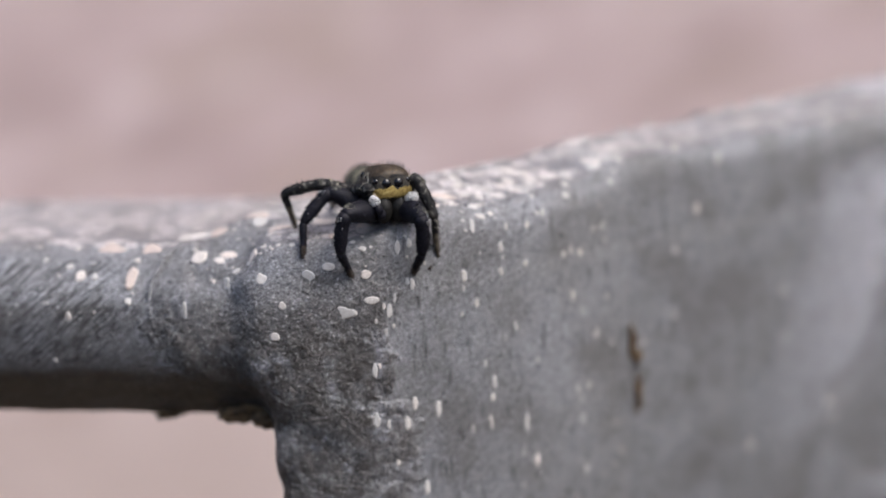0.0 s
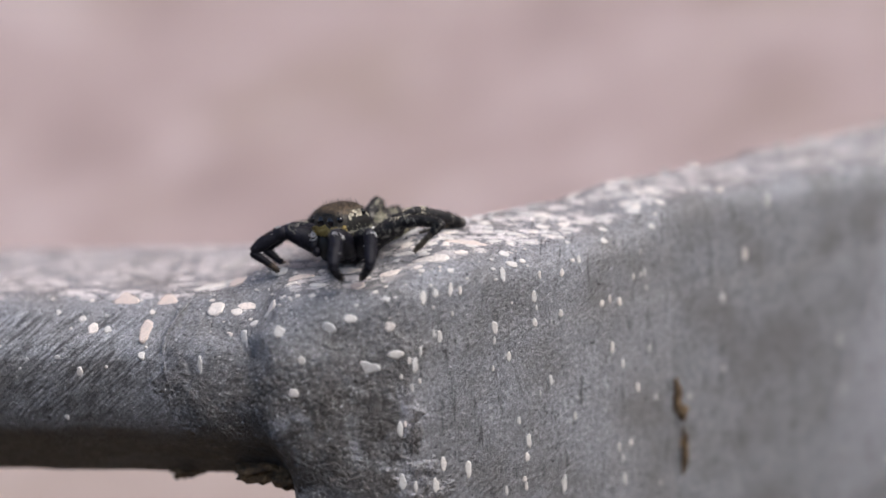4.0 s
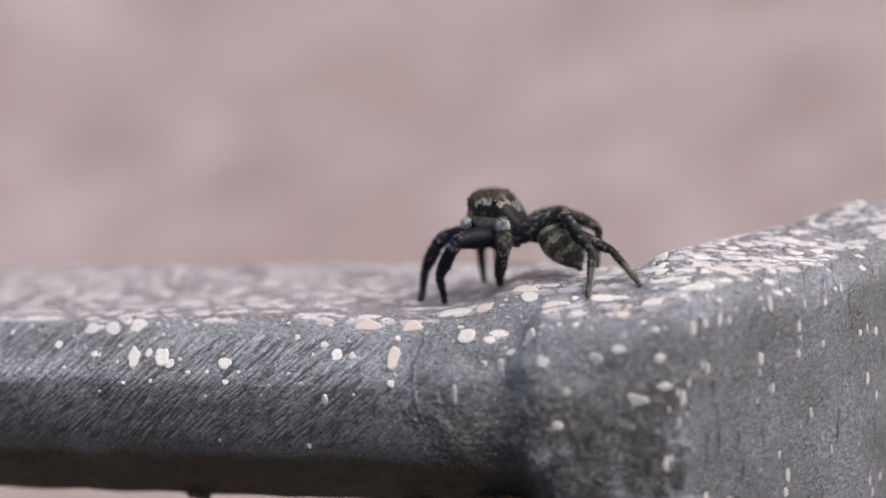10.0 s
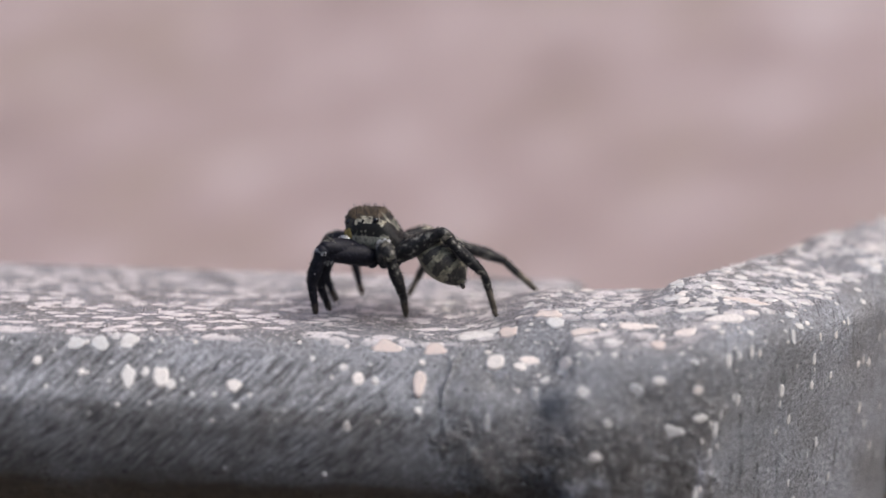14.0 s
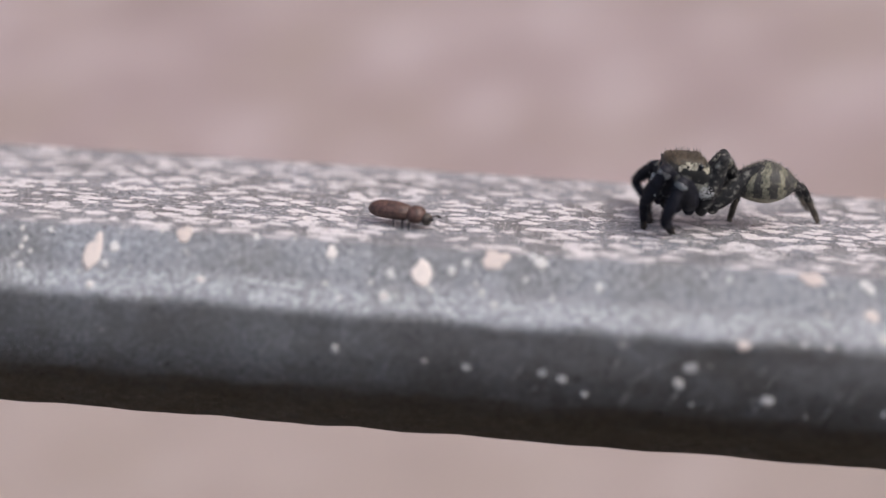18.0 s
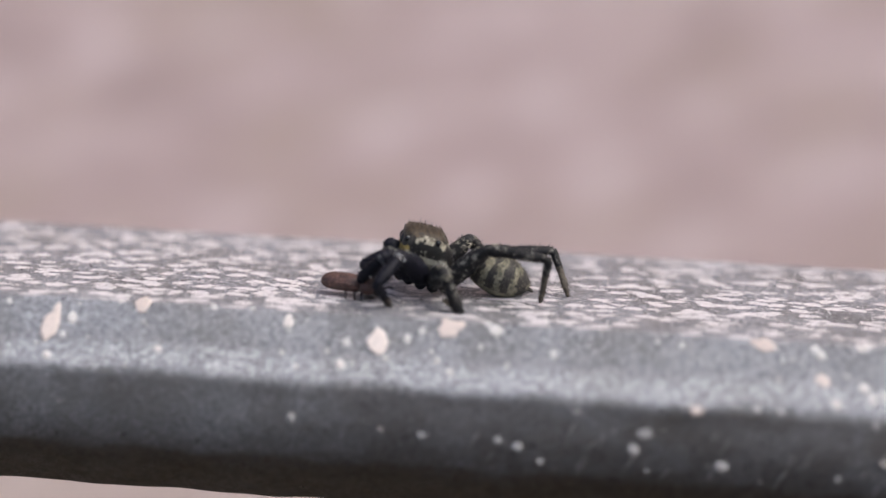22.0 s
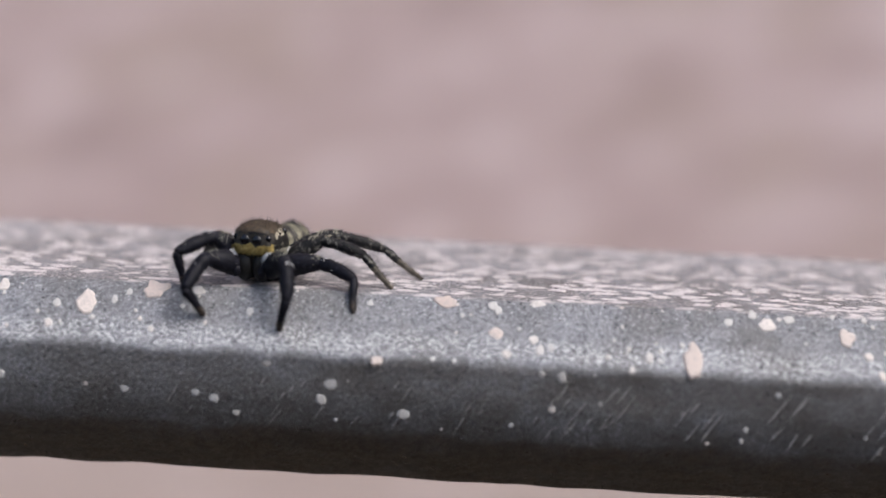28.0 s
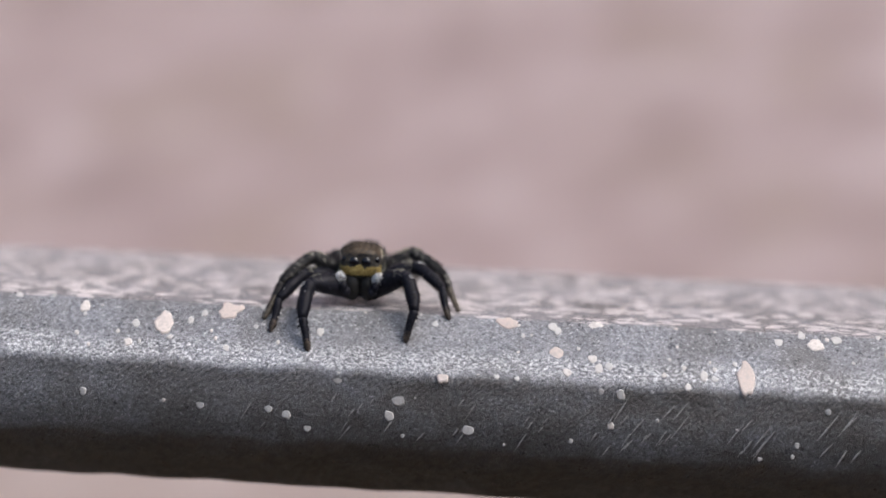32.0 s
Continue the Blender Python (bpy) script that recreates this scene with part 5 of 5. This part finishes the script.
def leg_poses(body_pose, k, side, foot, way):
    """Poses of thigh, shin and foot of a leg: in the body's space, then twice in the thigh's, with the foot at its place."""
    (cx, cy, cz), l1, l2, l3, _ = LEGS[k]
    foot, way = foot.copy(), way.normalized()
    hip = (body_pose @ (Vector((cx, side * cy, cz)) * MM)) / MM
    reach = 0.985 * (l2 + l3)
    knee = hip + way * l1
    for _ in range(40):   # a thigh that is too far off leans towards the foot; a foot out of reach comes nearer
        if (foot - knee).length < reach:
            break
        way = (way + 0.08 * (foot - hip).normalized()).normalized()
        knee = hip + way * l1
        if (foot - hip).length > 0.96 * (l1 + l2 + l3):
            foot.x, foot.y = foot.x + 0.05 * (hip.x - foot.x), foot.y + 0.05 * (hip.y - foot.y)
            foot.z = stand(foot.x, max(foot.y, 0.35)) + 0.03
    t = foot - knee
    d = max(t.length, abs(l2 - l3) + 0.05)
    a = math.acos(max(-1, min(1, (l2 * l2 + d * d - l3 * l3) / (2 * l2 * d))))
    ahead = body_pose.to_3x3() @ Vector((1, 0, 0))
    across = ahead * -side
    out = Vector((way.x, way.y, 0.45))
    pole = out - t * (out.dot(t) / t.length_squared)
    if pole.length < 0.05:
        pole = t.orthogonal()
    ankle = knee + t.normalized() * (l2 * math.cos(a)) + pole.normalized() * (l2 * math.sin(a))
    thigh = Matrix.Translation(hip * MM) @ along(way, across)
    shin = Matrix.Translation(knee * MM) @ along(ankle - knee, across)
    tip = Matrix.Translation(ankle * MM) @ along(foot - ankle, across)
    back = thigh.inverted()
    return body_pose.inverted() @ thigh, back @ shin, back @ tip


# ---- the small brown beetle ----
beetle = new("beetle")
tagged(beetle, "tiny brown beetle with a segmented body on the railing", "beetle")


def build_beetle():
    v, f = ball((-0.40, 0, 0.50), (1.02, 0.50, 0.45), 24, 14, lambda x, y, z: (math.copysign(abs(x) ** 0.62, x), y * (1 + 0.06 * x), z * (0.7 if z < 0 else 1)))
    solid("wing_case", v, f, BUG, beetle)
    for s in (-1, 1):   # the rim along each wing
        v, f = tube([(-1.30, s * 0.20, 0.62), (-0.9, s * 0.42, 0.60), (-0.2, s * 0.47, 0.62), (0.45, s * 0.40, 0.62)], [0.03, 0.045, 0.045, 0.03], 6)
        solid("wing_rim", v, f, BUG, beetle)
    v, f = ball((0.72, 0, 0.47), (0.42, 0.47, 0.42), 18, 12, lambda x, y, z: (math.copysign(abs(x) ** 0.8, x), y, z * (0.75 if z < 0 else 1)))
    solid("thorax", v, f, BUG, beetle)
    v, f = ball((1.16, 0, 0.38), (0.26, 0.30, 0.27), 14, 8)
    head = solid("head", v, f, DUSKY, beetle)
    for s in (-1, 1):
        v, f = tube([(1.28, s * 0.14, 0.42), (1.52, s * 0.28, 0.50), (1.66, s * 0.36, 0.42)], [0.03, 0.03, 0.045], 6)
        solid("antenna", v, f, BLACK, head)
        for x in (0.55, 0.25, -0.15):
            v, f = tube([(x, s * 0.25, 0.25), (x + 0.05, s * 0.52, 0.30), (x + 0.1, s * 0.62, 0.0)], [0.05, 0.045, 0.025], 6)
            solid("leg", v, f, BLACK, beetle)


build_beetle()


def motions():
    rows, legs, tails = [], [([], [], []) for _ in SPIDER_LEGS], []
    for t, x, y, z, h, p, droop, _ in SPIDER:
        m = Matrix.Translation((x * MM, y * MM, z * MM)) @ Matrix.Rotation(radians(h), 4, "Z") @ Matrix.Rotation(radians(-p), 4, "Y")
        rows.append((t, m))
        tails.append((t, Matrix.Translation((-1.68 * MM, 0, -0.48 * MM)) @ Matrix.Rotation(radians(-droop), 4, "Y")))
    for n, (t, m) in enumerate(rows):
        name = SPIDER[n][7]
        walking = n + 1 < len(rows) and t < 17 and abs(SPIDER[n + 1][1] - SPIDER[n][1]) > 2.5
        for i, (k, side, *_) in enumerate(SPIDER_LEGS):
            here, way = footing(m, k, side, name)
            for keep, at in zip(legs[i], leg_poses(m, k, side, here, way)):
                keep.append((t, at))
            if n + 1 == len(rows):
                continue
            t2, m2 = rows[n + 1]
            there, way2 = footing(m2, k, side, SPIDER[n + 1][7])
            far = (there - here).length
            if walking:
                count = round((t2 - t) * 15)
                for j in range(1, count):
                    q = j / count
                    now = m.lerp(m2, q)
                    spot, lean = footing(now, k, side, name)
                    spot2, lean2 = footing(now, k, side, SPIDER[n + 1][7])
                    for keep, at in zip(legs[i], leg_poses(now, k, side, spot.lerp(spot2, q), lean.lerp(lean2, q))):
                        keep.append((t + (t2 - t) * q, at))
                continue
            if far < 0.3 or far > 4.5:   # planted, or carried through a leap
                continue
            # a step: lift, swing and set down, the legs of a pair one after the other
            for q in ((0.25, 0.5, 0.75) if far < 0.8 else (0.125, 0.25, 0.375, 0.5, 0.625, 0.75, 0.875)):
                go = max(0.0, min(1.0, (q - 0.15 * ((k + (side > 0)) % 2)) / 0.85))
                spot = here.lerp(there, go)
                spot.z = max(spot.z, stand(spot.x, spot.y)) + min(0.5, 0.2 * far) * math.sin(math.pi * go)
                for keep, at in zip(legs[i], leg_poses(m.lerp(m2, q), k, side, spot, way.lerp(way2, q))):
                    keep.append((t + (t2 - t) * q, at))
    walk(spider, rows)
    walk(ABDOMEN, tails)
    for (k, side, *pieces), some in zip(SPIDER_LEGS, legs):
        for piece, keep in zip(pieces, some):
            walk(piece, keep)
    walk(beetle, [(t, Matrix.Translation((x * MM, y * MM, 0.02 * MM)) @ Matrix.Rotation(radians(h), 4, "Z")) for t, x, y, h in BEETLE])


motions()
